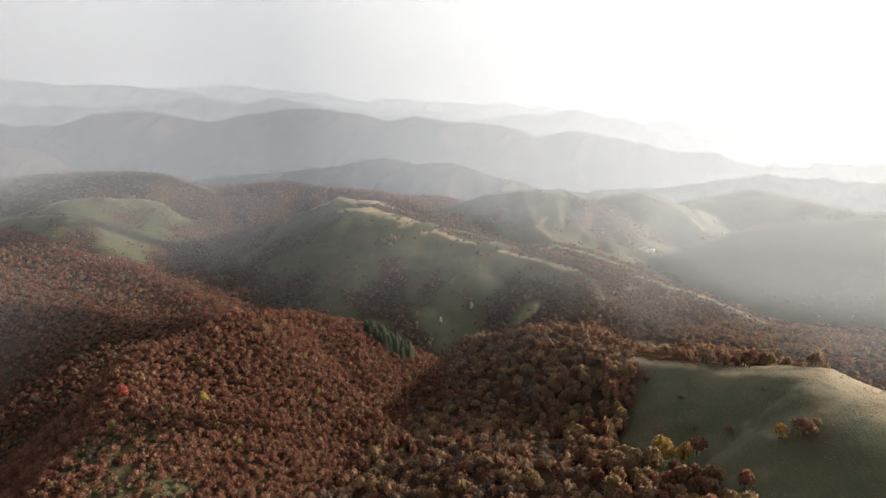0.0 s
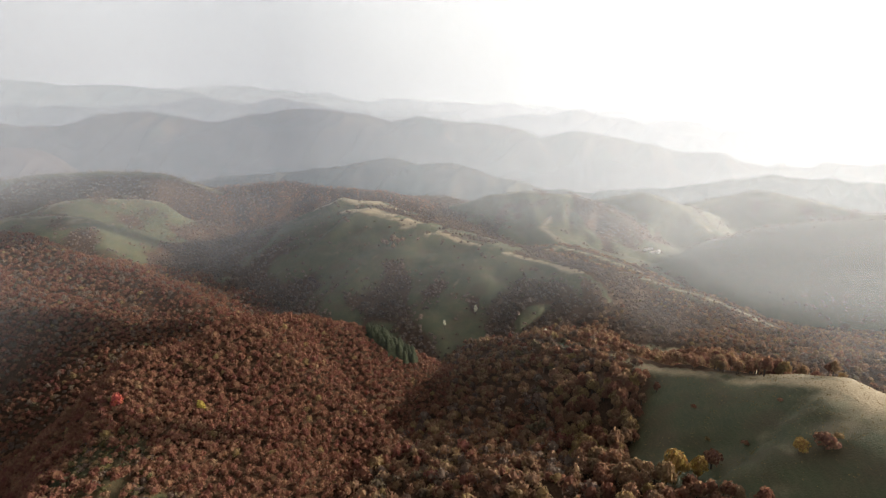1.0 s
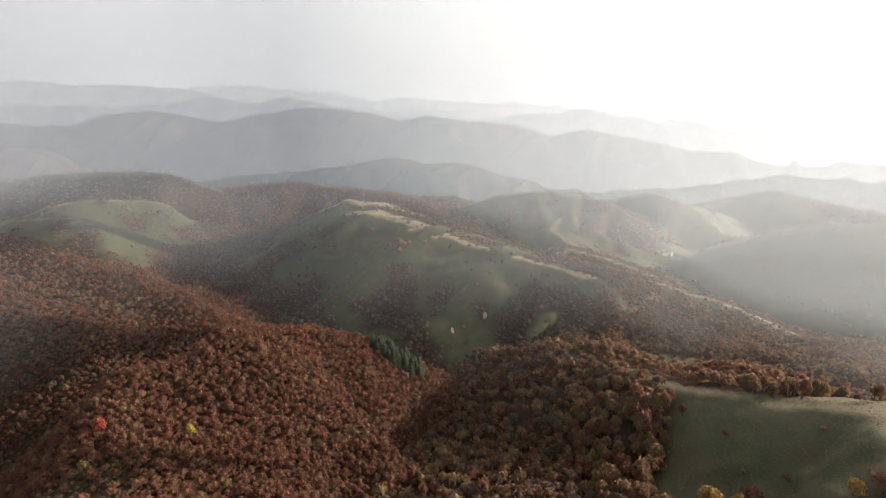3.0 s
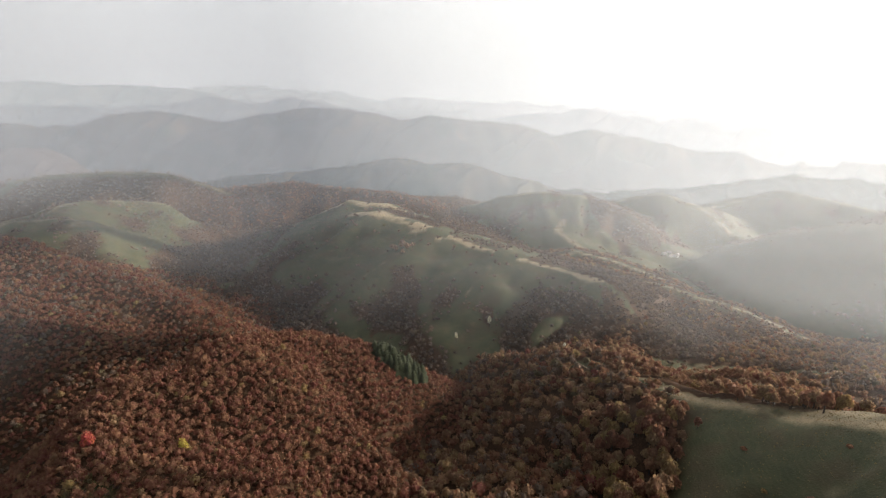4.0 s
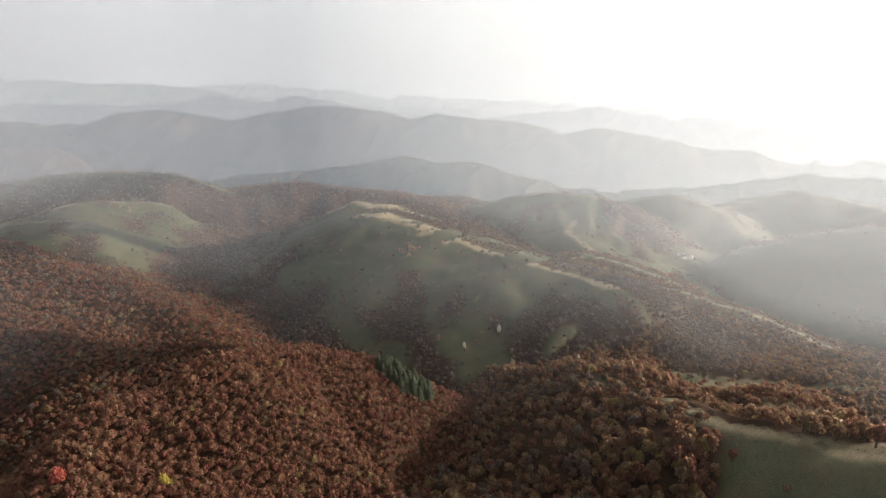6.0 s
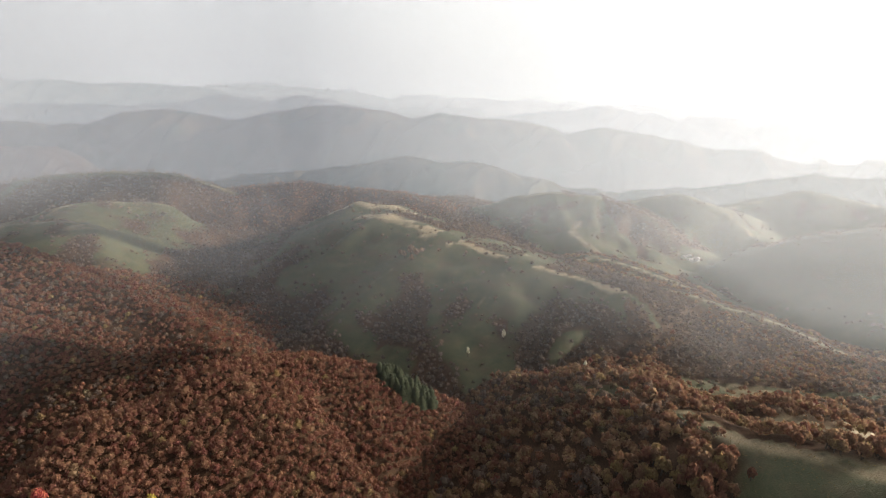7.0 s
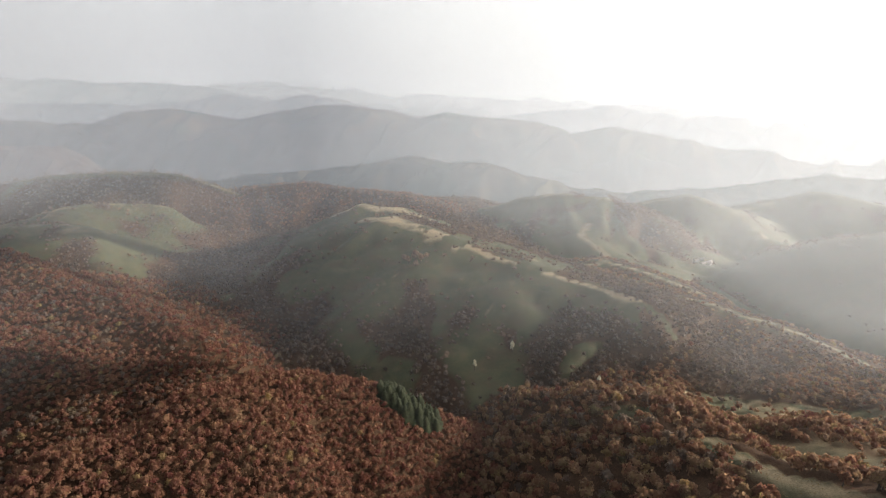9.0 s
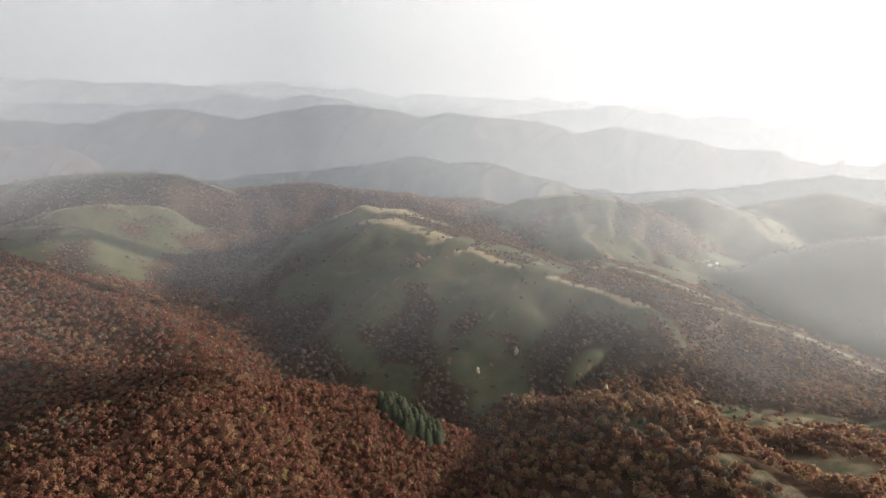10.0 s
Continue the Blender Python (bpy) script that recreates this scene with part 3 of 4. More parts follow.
def mist_bank(radius, thickness, seed):
    """A bank of mist bent round the valley, a thin sheet added to stand in for hazy air; it thins out towards the
    ground and high up.
    """
    az = np.radians(np.linspace(-66, 66, 120))
    up = np.concatenate([np.linspace(-140, 260, 48), np.linspace(280, 720, 10)])
    A, Z = np.meshgrid(az, up)
    X, Y = radius * np.sin(A), 40 + radius * np.cos(A)
    ground_z = lie(X, Y)[0]

    def ease(v):
        v = np.clip(v, 0, 1)
        return v * v * (3 - 2 * v)
    th = thickness * ease((Z - ground_z - 2) / (75 if radius < 400 else 40 + radius * 0.03)) * (1 - ease((Z - 210) / 420))
    if radius < 400:      # thinned to the left, since haze away from the sun looks fainter
        th = th * (0.55 + 0.55 * ease((np.degrees(A) + 48) / 45))
    else:
        # thinned to the right, where sunlight already brightens the haze
        th = th * (1.15 - 0.38 * ease((np.degrees(A) + 30) / 50))
    th = th * (1 + 0.12 * smooth_noise(X, Y + Z * 3, 260, seed))
    i = np.arange(A.size).reshape(A.shape)
    f = np.stack([i[:-1, :-1], i[:-1, 1:], i[1:, 1:], i[1:, :-1]], -1).reshape(-1, 4)
    me = mesh_from("mist", np.stack([X, Y, Z], -1).reshape(-1, 3), f, M_MIST, (("thickness", th.ravel()),))
    return tagged(new("mist", me), "thin pale mist hanging over the valleys", "mist", kind="structure")


for k, (radius, thickness) in enumerate(((150, 0.006), (235, 0.028), (350, 0.125), (530, 0.16), (680, 0.09), (850, 0.10), (1080, 0.13))):
    mist_bank(radius, thickness, 90 + k)


# ---------------------------------------------------------------- trees
def heart(centre, radius, rng, sides=7):
    """A low, lumpy dome of twigs and inner foliage."""
    vs, fs = [], []
    rings = ((-0.55, 0.62), (0.0, 1.0), (0.55, 0.80), (0.92, 0.34)) if sides > 5 else ((-0.4, 0.8), (0.45, 0.85))
    for h, r in rings:
        for k in range(sides):
            a = 2 * math.pi * (k + 0.5 * rng.uniform(-1, 1)) / sides
            q = radius * rng.uniform(0.82, 1.1)
            vs.append((centre[0] + q * r * math.cos(a), centre[1] + q * r * math.sin(a), centre[2] + q * h))
    for i in range(len(rings) - 1):
        for k in range(sides):
            n = (k + 1) % sides
            fs.append((i * sides + k, i * sides + n, (i + 1) * sides + n, (i + 1) * sides + k))
    last = (len(rings) - 1) * sides
    vs.append((centre[0], centre[1], centre[2] + radius * 1.02))
    fs += [(last + k, last + (k + 1) % sides, last + sides, last + sides) for k in range(sides)]
    return np.array(vs), np.array(fs)


def crown_shape(rng, leaves, size, radius=1.0, height=1.25, lobes=7):
    """Leaf clumps, each a small bent quad, over a crown of several lobes with solid hearts; unit crown on the origin, base at z=0."""
    cs = [(0, 0, 0.62 * height, 0.66 * radius)]
    for k in range(lobes - 1):
        a = 2 * math.pi * (k + rng.uniform(0, 0.7)) / (lobes - 1)
        r = radius * rng.uniform(0.36, 0.60)
        cs.append((r * math.cos(a), r * math.sin(a), height * rng.uniform(0.36, 0.66), radius * rng.uniform(0.32, 0.46)))
    cs = np.array(cs)
    pick = rng.choice(lobes, leaves, p=cs[:, 3] ** 2 / (cs[:, 3] ** 2).sum())
    d = rng.normal(size=(leaves, 3))
    d[:, 2] = np.abs(d[:, 2]) * 0.9 - 0.15
    d /= np.linalg.norm(d, axis=1)[:, None]
    c = cs[pick, :3] + d * cs[pick, 3:4] * rng.uniform(0.88, 1.10, (leaves, 1))
    nrm = d + rng.normal(scale=0.45, size=(leaves, 3))
    nrm /= np.linalg.norm(nrm, axis=1)[:, None]
    u = np.cross(nrm, rng.normal(size=(leaves, 3)))
    u /= np.linalg.norm(u, axis=1)[:, None]
    w = np.cross(nrm, u)
    s = size * rng.uniform(0.6, 1.35, (leaves, 1))
    bend = nrm * s * 0.3
    v = [np.stack([c - u * s - bend, c - w * s * 0.8, c + u * s * 0.9 - bend, c + w * s], 1).reshape(-1, 3)]
    f = [np.arange(leaves * 4).reshape(-1, 4)]
    o = leaves * 4
    for k in range(1 if leaves < 200 else 3):
        hv, hf = heart(cs[k, :3], cs[k, 3] * 0.86, rng, 7 if leaves > 60 else 5)
        v.append(hv)
        f.append(hf + o)
        o += len(hv)
    return np.concatenate(v), np.concatenate(f)


def stem_shape(rng, sides=5, limbs=3, height=1.0, girth=0.05):
    """A tapered trunk with a few rising limbs; unit height."""
    vs, fs = [], []

    def tube(p, q, ra, rb):
        p, q = Vector(p), Vector(q)
        ax = (q - p).normalized()
        u = ax.orthogonal().normalized()
        w = ax.cross(u)
        o = len(vs)
        for c, r in ((p, ra), (q, rb)):
            for k in range(sides):
                a = 2 * math.pi * k / sides
                vs.append(tuple(c + u * r * math.cos(a) + w * r * math.sin(a)))
        for k in range(sides):
            n = (k + 1) % sides
            fs.append((o + k, o + n, o + sides + n, o + sides + k))
    bx, by = rng.uniform(-0.03, 0.03, 2)
    tube((0, 0, -0.08), (bx, by, 0.45 * height), girth, girth * 0.7)
    tube((bx, by, 0.45 * height), (bx * 2, by * 2, 0.88 * height), girth * 0.7, girth * 0.2)
    for k in range(limbs):
        a = 2 * math.pi * (k + rng.uniform(0, 0.6)) / limbs
        h0 = height * rng.uniform(0.32, 0.55)
        tube((bx, by, h0), (0.30 * math.cos(a), 0.30 * math.sin(a), h0 + 0.28 * height), girth * 0.45, girth * 0.12)
    return np.array(vs), np.array(fs)


def bare_shape(rng, twigs, radius=1.0, height=1.3):
    """The fine twigs of a leafless crown: narrow slivers that fan out and up."""
    a = rng.uniform(0, 2 * math.pi, twigs)
    el = rng.uniform(0.35, 1.45, twigs)
    d = np.stack([np.cos(a) * np.cos(el), np.sin(a) * np.cos(el), np.sin(el)], 1)
    p = np.stack([np.cos(a) * radius * 0.25 * rng.uniform(0, 1, twigs), np.sin(a) * radius * 0.25 * rng.uniform(0, 1, twigs),
                  height * rng.uniform(0.1, 0.55, twigs)], 1)
    ln = rng.uniform(0.35, 0.75, (twigs, 1)) * radius
    u = np.cross(d, rng.normal(size=(twigs, 3)))
    u /= np.linalg.norm(u, axis=1)[:, None]
    w = 0.045 * radius
    v = np.stack([p - u * w, p + u * w, p + d * ln + u * w * 2.2, p + d * ln - u * w * 2.2], 1).reshape(-1, 3)
    return v, np.arange(twigs * 4).reshape(-1, 4)


rng = np.random.default_rng(11)
NEAR_CROWNS = [crown_shape(rng, 58, 0.175, 1.0, rng.uniform(1.3, 2.0), int(rng.integers(5, 9))) for _ in range(14)]
HILL_CROWNS = [crown_shape(rng, 34, 0.22, 1.0, rng.uniform(1.3, 1.9), 6) for _ in range(10)]
MID_CROWNS = [crown_shape(rng, 17, 0.26, 1.0, rng.uniform(1.2, 1.6), 5) for _ in range(7)]
FAR_CROWNS = [crown_shape(rng, 12, 0.32, 1.0, rng.uniform(1.1, 1.4), 4) for _ in range(5)]
STEMS = [stem_shape(rng) for _ in range(5)]


def plant_wood(name, label, xs, ys, zs, radii, hues, shapes, seed):
    """One wood of many crowns in a single mesh, each tree with its own size, turn and hue."""
    if len(xs) == 0:
        return None
    rng = np.random.default_rng(seed)
    V, F, H, o = [], [], [], 0
    for x, y, z, r, h in zip(xs, ys, zs, radii, hues):
        v, f = shapes[rng.integers(len(shapes))]
        a = rng.uniform(0, 2 * math.pi)
        c, s = math.cos(a), math.sin(a)
        sx, sz = r * rng.uniform(0.9, 1.2), r * rng.uniform(0.9, 1.45)
        q = np.stack([(v[:, 0] * c - v[:, 1] * s) * sx + x, (v[:, 0] * s + v[:, 1] * c) * sx + y, v[:, 2] * sz + z + 0.25 * r], 1)
        V.append(q)
        F.append(f + o)
        H.append(np.full(len(v), h))
        o += len(v)
    me = mesh_from(name, np.concatenate(V), np.concatenate(F), M_WOOD, (("hue", np.concatenate(H)),))
    return tagged(new(name, me), label, "woodland", kind="stuff")


def scatter(x0, x1, y0, y1, step, seed):
    rng = np.random.default_rng(seed)
    X, Y = np.meshgrid(np.arange(x0, x1, step), np.arange(y0, y1, step))
    X = (X + rng.uniform(-0.48, 0.48, X.shape) * step).ravel()
    Y = (Y + rng.uniform(-0.48, 0.48, Y.shape) * step).ravel()
    keep = np.abs(X) < 1.12 * Y + 60
    X, Y = X[keep], Y[keep]
    w, d, z, who, away, side = cover(X, Y)
    keep = rng.uniform(size=X.shape) < w
    return X[keep], Y[keep], z[keep], who[keep], side[keep], rng


def hues_for(x, y, z, who, side, rng):
    """Which autumn colour each tree has turned: rust on the oak hills, greyer and half bare in the valleys and on the far slopes."""
    patch = smooth_noise(x, y, 45, 40)

    def about(h, spread):
        return h + spread * rng.normal(size=x.shape)
    h = 0.23 + 0.09 * patch + about(0, 0.075)
    half = rng.uniform(size=x.shape)
    oak = is_ridge(who, "red_hill", "red_spur")
    left = is_ridge(who, "left_hill", "left_slab")
    near = is_ridge(who, "grass_hill", "near_spur", "terrace")
    warm = is_ridge(who, "tail_ridge", "saddle_ridge", "shoulder", "back_saddle")
    h = np.where(left & (half < 0.22), about(0.86, 0.03), h)
    h = np.where(near, np.where(half < 0.55, about(0.44, 0.06), np.where(half < 0.78, about(0.865, 0.03), h + 0.05)), h)
    h = np.where(near & (side < 0), about(0.40, 0.09), h)
    h = np.where(warm, np.where(half < 0.5, about(0.42, 0.07), about(0.87, 0.04)), h)
    rest = ~(oak | left | near | warm)
    h = np.where(rest, about(0.90 + 0.05 * patch, 0.045), h)
    h = np.where(is_ridge(who, "brown_wood") & (half < 0.5), about(0.30, 0.06), h)
    odd = rng.uniform(size=x.shape)
    h = np.where((odd < 0.02) & ~rest, 0.58, np.where((odd > 0.98) & ~rest, 0.04, h))
    return np.clip(h, 0, 1)


def part(name, verts, faces, mat, parent, label=""):
    ob = new(name, mesh_from(name, verts, faces, mat))
    ob.parent = parent
    return tagged(ob, label)


def tree(name, label, category, x, y, height, radius, mat, seed, group="", leaves=420, bare=False, z=None):
    """A single broadleaf tree: tapered trunk with limbs, and a crown of leaf clumps."""
    rng = np.random.default_rng(seed)
    root = tagged(new(name), label, category, group)
    root.matrix_world = pose(x, y, float(lie(np.array([x]), np.array([y]))[0][0]) - 0.1 if z is None else z, 0, 0, rng.uniform(0, 360))
    v, f = stem_shape(rng, 6, 5)
    part("trunk", v * height * np.array([0.8, 0.8, 0.92]), f, M_BARK, root)
    v, f = bare_shape(rng, leaves) if bare else crown_shape(rng, leaves, 0.115 * (420 / leaves) ** 0.5, 1.0, 1.5, 9)
    top = v[:, 2].max()
    part("crown", v * np.array([radius, radius, 0.90 * height / top]) + np.array([0, 0, 0.08 * height]), f, mat, root)
    return root


x, y, z, who, side, r_ = scatter(-430, 430, 92, 345, 2.45, 51)
hue = hues_for(x, y, z, who, side, r_)
big = is_ridge(who, "grass_hill", "near_spur", "back_saddle", "terrace")
keep = ~big | (r_.uniform(size=x.shape) < 0.36)
x, y, z, who, side, hue, big = x[keep], y[keep], z[keep], who[keep], side[keep], hue[keep], big[keep]
rad = (1.25 + 1.35 * r_.beta(1.6, 2.6, x.shape)) * np.where(big, 1.55, 1.0)
# the stretch of the grass hill's edge and of the near spur: trees that can be told apart
single = (x > 52) & (x < 175) & (y > 95) & (y < 232) & (is_ridge(who, "grass_hill", "near_spur", "terrace"))
oaks = [tree("oak_tree", "rust-brown autumn oak at the edge of the hill pasture", "tree", 0, 0, 8.5, 3.1, M_TREE, 400 + k, "oaks along the pasture", 260, z=0)
        for k in range(6)]
for k, i in enumerate(np.nonzero(single)[0][:300]):
    ob = oaks[k] if k < 6 else copy_thing(oaks[k % 6], Matrix())
    sc = rad[i] / 3.0
    ob.matrix_basis = pose(x[i], y[i], z[i] - 0.1, 0, 0, float(r_.uniform(0, 360))) @ Matrix.Diagonal((sc, sc, sc * r_.uniform(0.9, 1.2), 1))
left_over = np.ones(len(x), bool)
left_over[np.nonzero(single)[0][:300]] = False
woods = (("dense rust-red oak wood covering the near hill", is_ridge(who, "red_hill", "red_spur"), NEAR_CROWNS),
         ("brown autumn oak wood on the hillside", is_ridge(who, "left_hill", "left_slab"), HILL_CROWNS),
         ("mixed brown autumn wood filling the valley", ~is_ridge(who, "red_hill", "red_spur", "left_hill", "left_slab") & (y < 300), NEAR_CROWNS),
         ("brown autumn wood beyond the pasture", ~is_ridge(who, "red_hill", "red_spur", "left_hill", "left_slab") & (y >= 300), HILL_CROWNS))
for k, (label, on, shapes) in enumerate(woods):
    on = on & left_over
    plant_wood("woodland", label, x[on], y[on], z[on], rad[on], hue[on], shapes, 60 + k)

for k, (x0, x1, y0, y1, step, shapes, lo, hi) in enumerate(((-420, 470, 345, 500, 3.7, HILL_CROWNS, 1.3, 2.7), (-720, 640, 500, 780, 4.9, MID_CROWNS, 1.4, 3.1))):
    x, y, z, who, side, r_ = scatter(x0, x1, y0, y1, step, 52 + 10 * k)
    hue = hues_for(x, y, z, who, side, r_)
    rad = r_.uniform(lo, hi, x.shape)
    on = is_ridge(who, "left_hill", "left_slab")
    plant_wood("woodland", "brown oak wood along the hill crest", x[on], y[on], z[on], rad[on], hue[on], shapes, 63)
    plant_wood("thicket", "grey-brown scrub and bare trees in the hill's gullies", x[~on], y[~on], z[~on], rad[~on], hue[~on], shapes, 64)

x, y, z, who, side, r_ = scatter(-1150, 1150, 780, 1400, 8.8, 53)
hue = hues_for(x, y, z, who, side, r_)
rad = r_.uniform(1.8, 3.6, x.shape)
plant_wood("woodland", "distant brown woods and hedges on far slopes", x, y, z, rad, hue, FAR_CROWNS, 65)

# low scrub in the clearings of the red hill
crng = np.random.default_rng(57)
x, y = crng.uniform(-136, -72, 1500), crng.uniform(104, 166, 1500)
on = np.minimum(oval(x, y, -114, 141, 15, 17), oval(x, y, -94, 124, 17, 14)) < 1.0 + 0.7 * smooth_noise(x, y, 12, 58)
x, y = x[on], y[on]
plant_wood("scrub", "low brown scrub and bramble in the hillside clearing", x, y, lie(x, y)[0] - 0.5, crng.uniform(0.5, 1.5, x.shape) ** 1.2,
           crng.choice([0.38, 0.5, 0.72, 0.78, 0.88], x.shape) + crng.normal(scale=0.02, size=x.shape), MID_CROWNS, 66)

# single trees that stand out
tree("maple_tree", "scarlet maple on the shady edge of the oak wood", "tree", -128, 168, 8.0, 2.6, M_RED, 201)
tree("birch_tree", "bright yellow birch among rust-red oaks", "tree", -100.5, 176, 7.5, 1.9, M_YELLOW, 202)
tree("ash_tree", "golden-yellow ash standing on the hill pasture", "tree", 81, 149, 14.0, 4.8, M_OCHRE, 203, "pasture trees")
tree("ash_tree", "smaller ochre ash beside the golden one", "tree", 89.5, 149, 11.0, 3.4, M_OCHRE, 204, "pasture trees")
tree("oak_tree", "half-bare brown oak behind the golden ash", "tree", 97, 154, 9.0, 3.6, M_RUSSET, 205, "pasture trees")
tree("hawthorn_bush", "russet hawthorn bush on the open pasture", "bush", 122.5, 139, 6.5, 3.9, M_RUSSET, 206, "pasture bushes")
tree("hawthorn_bush", "pale yellow-brown hawthorn on the open pasture", "bush", 116, 140.5, 6.5, 2.8, M_OCHRE, 207, "pasture bushes")
tree("white_poplar", "pale slender poplar on the shaded hillside", "tree", 26.5, 412.6, 11.0, 1.7, M_PALE, 208, "poplars", 160)
tree("white_poplar", "pale slender poplar at the foot of the hill", "tree", -2, 391, 9.5, 1.5, M_PALE, 209, "poplars", 160)
tree("white_poplar", "pale poplar at the edge of the valley wood", "tree", 82, 372, 8.5, 1.7, M_PALE, 210, "poplars", 160)


for k, (tx, ty, th, tr) in enumerate(((-61, 532, 12, 4.2), (-55, 527, 10, 3.6), (-67, 526, 9, 3.4), (-59, 519, 8, 3.0), (-72, 533, 8, 3.0), (-50, 534, 7, 2.6))):
    tree("hillside_oak", "tall fawn-coloured oak in the thicket on the long hill", "tree", tx, ty, th, tr, M_FAWN, 220 + k, "hillside oaks", 150)


def conifer(rng, tiers=10, needles=34):
    """Drooping boughs in tiers round a straight stem; unit height."""
    V = []
    for k in range(tiers):
        s = k / (tiers - 1)
        r = 0.27 * (1 - s) ** 0.6 + 0.03
        for j in range(max(6, int(needles * (1 - 0.6 * s)))):
            a = rng.uniform(0, 2 * math.pi)
            d, w = np.array([math.cos(a), math.sin(a), -0.35]), np.array([-math.sin(a), math.cos(a), 0.0])
            p = np.array([0, 0, 0.14 + 0.84 * s + rng.uniform(-0.03, 0.03)])
            ln, wd = r * rng.uniform(0.75, 1.15), 0.045 + 0.025 * (1 - s)
            V += [p + d * ln * 0.15 - w * wd * 0.5, p + d * ln - w * wd, p + d * ln * 1.05 + w * wd, p + d * ln * 0.2 + w * wd * 0.5]
    V = np.array(V)
    return V, np.arange(len(V)).reshape(-1, 4)


pines = []
prng = np.random.default_rng(77)
for k in range(4):
    root = tagged(new("pine_tree"), "dark green pine in a small stand on the oak hill", "tree", "pine stand")
    v, f = stem_shape(prng, 6, 0, 1.0, 0.02)
    part("trunk", v * 12.0, f, M_BARK, root)
    v, f = conifer(prng)
    part("boughs", v * 12.0, f, M_PINE, root)
    pines.append(root)
spots = [(a, b) for a, b in zip(prng.uniform(-56, -20, 500), prng.uniform(287, 305, 500)) if oval(a, b, -38, 296, 16, 7) < 1]
kept = []
for a, b in spots:
    if all(math.hypot(a - c, b - d) > 2.3 for c, d in kept):
        kept.append((a, b))
for k, (a, b) in enumerate(kept):
    ob = pines[k] if k < 4 else copy_thing(pines[k % 4], Matrix())
    sc = prng.uniform(0.75, 1.08)
    ob.matrix_basis = pose(a, b, float(lie(np.array([a]), np.array([b]))[0][0]) - 0.1, 0, 0, prng.uniform(0, 360)) @ Matrix.Diagonal((sc, sc, sc, 1))


# ---------------------------------------------------------------- hamlet and shrubs
def plaster(name, colour):
    m, n, l = material(name)
    out, b = n.new("ShaderNodeOutputMaterial"), n.new("ShaderNodeBsdfPrincipled")
    t = noise_node(n, l, 1.5, 4.0, n.new("ShaderNodeTexCoord").outputs["Object"])
    l.new(mix_color(n, l, t.outputs["Fac"], tuple(0.8 * v for v in colour), colour), b.inputs["Base Color"])
    b.inputs["Roughness"].default_value = 0.85
    l.new(b.outputs[0], out.inputs[0])
    return m


M_WALL = plaster("white_plaster", (0.82, 0.80, 0.76))
M_ROOF = plaster("pale_roof", (0.55, 0.50, 0.47))
M_PANE = plaster("dark_opening", (0.05, 0.05, 0.06))


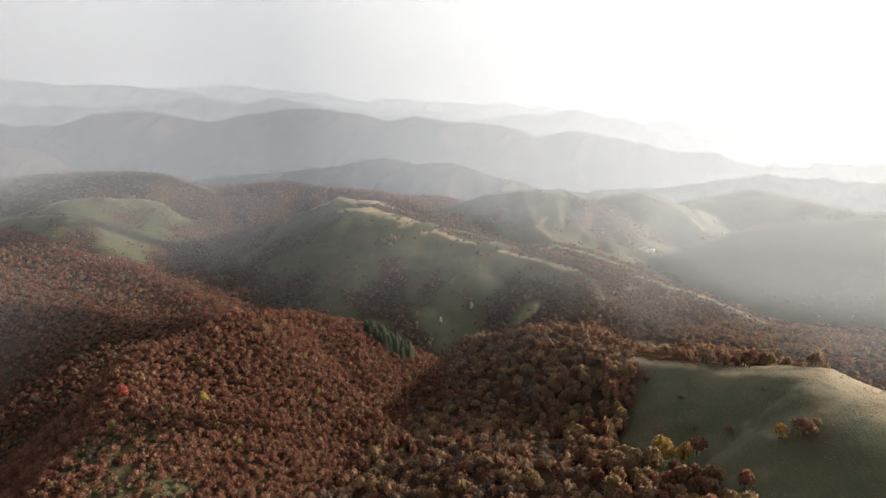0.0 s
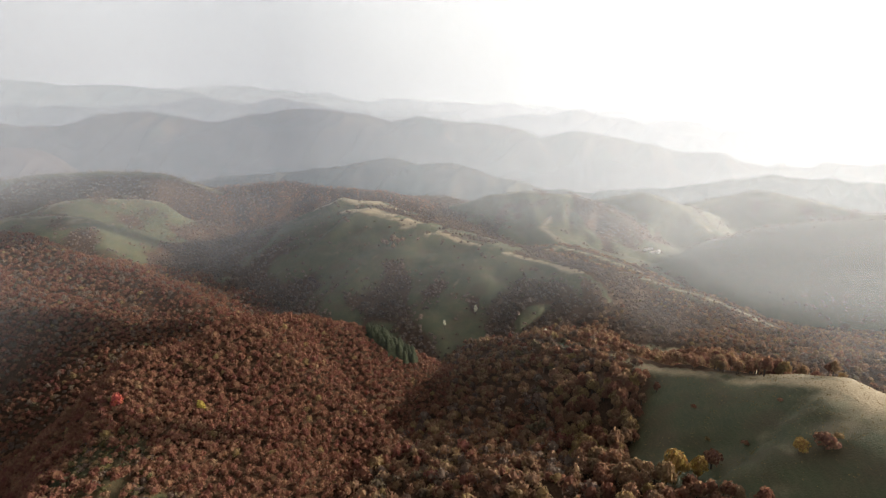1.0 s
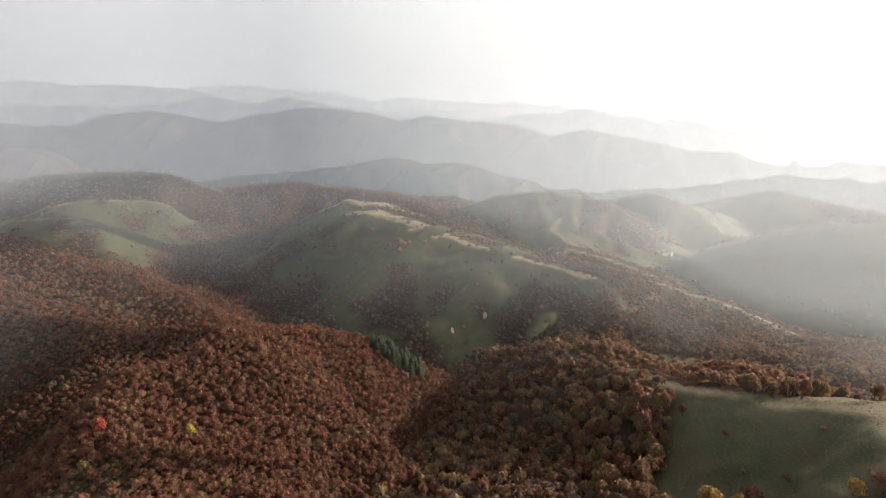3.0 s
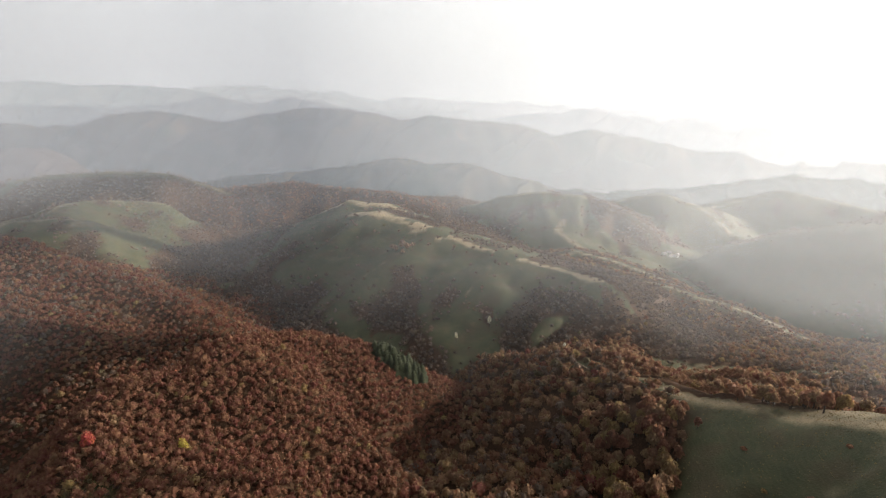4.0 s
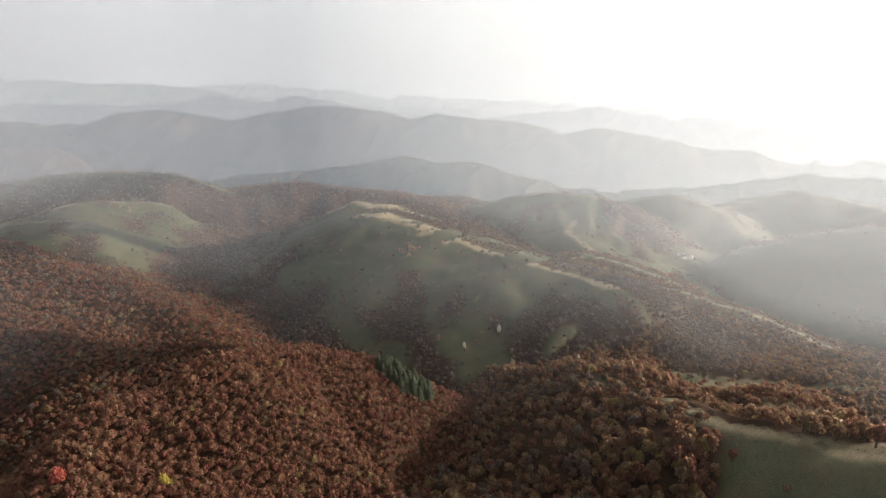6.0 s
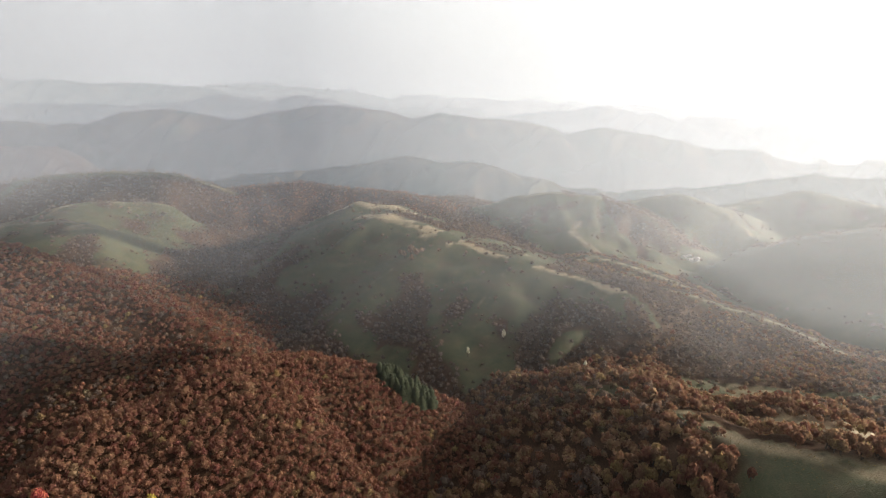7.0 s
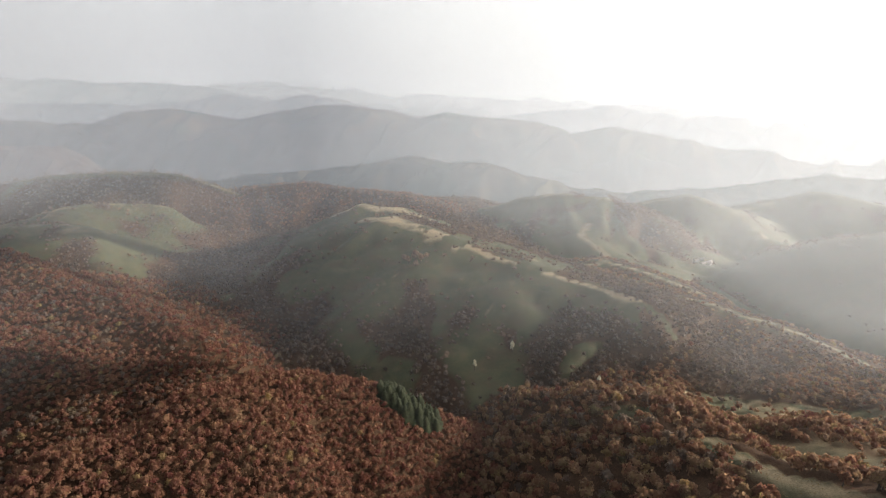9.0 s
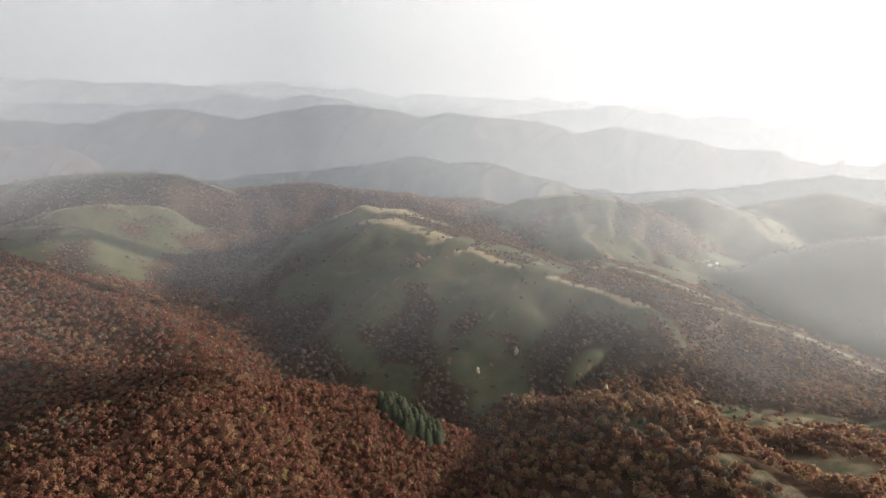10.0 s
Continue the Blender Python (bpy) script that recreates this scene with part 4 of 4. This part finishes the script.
def house(x, y, turn, wide, deep, high):
    z = float(lie(np.array([x]), np.array([y]))[0][0])
    root = tagged(new("house"), "small white plastered house in the valley hamlet", "house", "hamlet houses")
    root.matrix_world = pose(x, y, z - 0.3, 0, 0, turn)
    a, b, h, r = wide / 2, deep / 2, high, high + deep * 0.38
    box = [(-a, -b, 0), (a, -b, 0), (a, b, 0), (-a, b, 0), (-a, -b, h), (a, -b, h), (a, b, h), (-a, b, h), (-a, 0, r), (a, 0, r)]
    part("wall", box, [(0, 1, 5, 4), (2, 3, 7, 6), (3, 0, 4, 4), (3, 4, 7, 7), (4, 8, 7, 7), (1, 2, 6, 6), (1, 6, 5, 5), (5, 6, 9, 9)], M_WALL, root)
    e, t = 0.5, 0.25
    roof = []
    for sgn in (-1, 1):
        for dz in (0.05, t):
            roof += [(-a - e, sgn * (b + e), h - e * 0.76 + dz), (a + e, sgn * (b + e), h - e * 0.76 + dz), (a + e, 0, r + dz), (-a - e, 0, r + dz)]
    f = []
    for o in (0, 8):
        f += [(o, o + 1, o + 2, o + 3), (o + 4, o + 5, o + 6, o + 7), (o, o + 1, o + 5, o + 4), (o, o + 3, o + 7, o + 4), (o + 1, o + 2, o + 6, o + 5)]
    part("roof", roof, f, M_ROOF, root)
    for k in (-0.5, 0.5):
        cx = k * a
        part("window", [(cx - 0.5, -b - 0.03, 1.2), (cx + 0.5, -b - 0.03, 1.2), (cx + 0.5, -b - 0.03, 2.4), (cx - 0.5, -b - 0.03, 2.4)], [(0, 1, 2, 3)], M_PANE, root)


for hx, hy, turn, wide, deep, high in ((396, 900, 20, 9, 6, 3.6), (408, 905, -35, 8, 6, 3.4), (416, 915, 60, 9, 6, 4.0), (388, 908, 10, 7, 6, 3.4), (403, 922, -10, 8, 6, 3.6)):
    house(hx, hy, turn, wide, deep, high)

for k, (bx, by, br) in enumerate(((112, 160, 1.6), (129, 142, 1.8), (104, 170, 1.3), (134, 176, 1.2), (108, 190, 1.4), (96, 232, 1.5), (90, 160, 1.6))):
    tree("shrub", "low brown shrub on the grazed pasture", "shrub", bx, by, br * 1.5, br, M_TREE, 500 + k, "pasture shrubs", 90)

# grass tussocks on the near pasture
trng = np.random.default_rng(81)
x, y = trng.uniform(66, 235, 16000), trng.uniform(88, 262, 16000)
w, d, z, who, away, side = cover(x, y)
on = is_ridge(who, "grass_hill", "near_spur") & (w < 0.35) & (trng.uniform(size=x.shape) < 0.25 + 0.6 * (smooth_noise(x, y, 9, 82) > 0))
TUFTS = []
for k in range(6):
    v, f = [], []
    for j in range(7):
        a, ln = trng.uniform(0, 2 * math.pi), trng.uniform(0.6, 1.2)
        dx, dy = math.cos(a), math.sin(a)
        o = len(v)
        v += [(-dy * 0.22, dx * 0.22, -0.3), (dy * 0.22, -dx * 0.22, -0.3), (dx * ln * 0.8 + dy * 0.1, dy * ln * 0.8 - dx * 0.1, ln * 0.3), (dx * ln * 0.8 - dy * 0.1, dy * ln * 0.8 + dx * 0.1, ln * 0.3)]
        f.append((o, o + 1, o + 2, o + 3))
    TUFTS.append((np.array(v), np.array(f)))
plant_wood("grass_tussocks", "rough tufts of olive and straw-coloured pasture grass", x[on], y[on], z[on] - 0.1, trng.uniform(0.22, 0.5, on.sum()),
           np.clip(trng.normal(0.68, 0.03, on.sum()) - 0.1 * (d[on] > 0.5), 0.5, 0.74), TUFTS, 83)
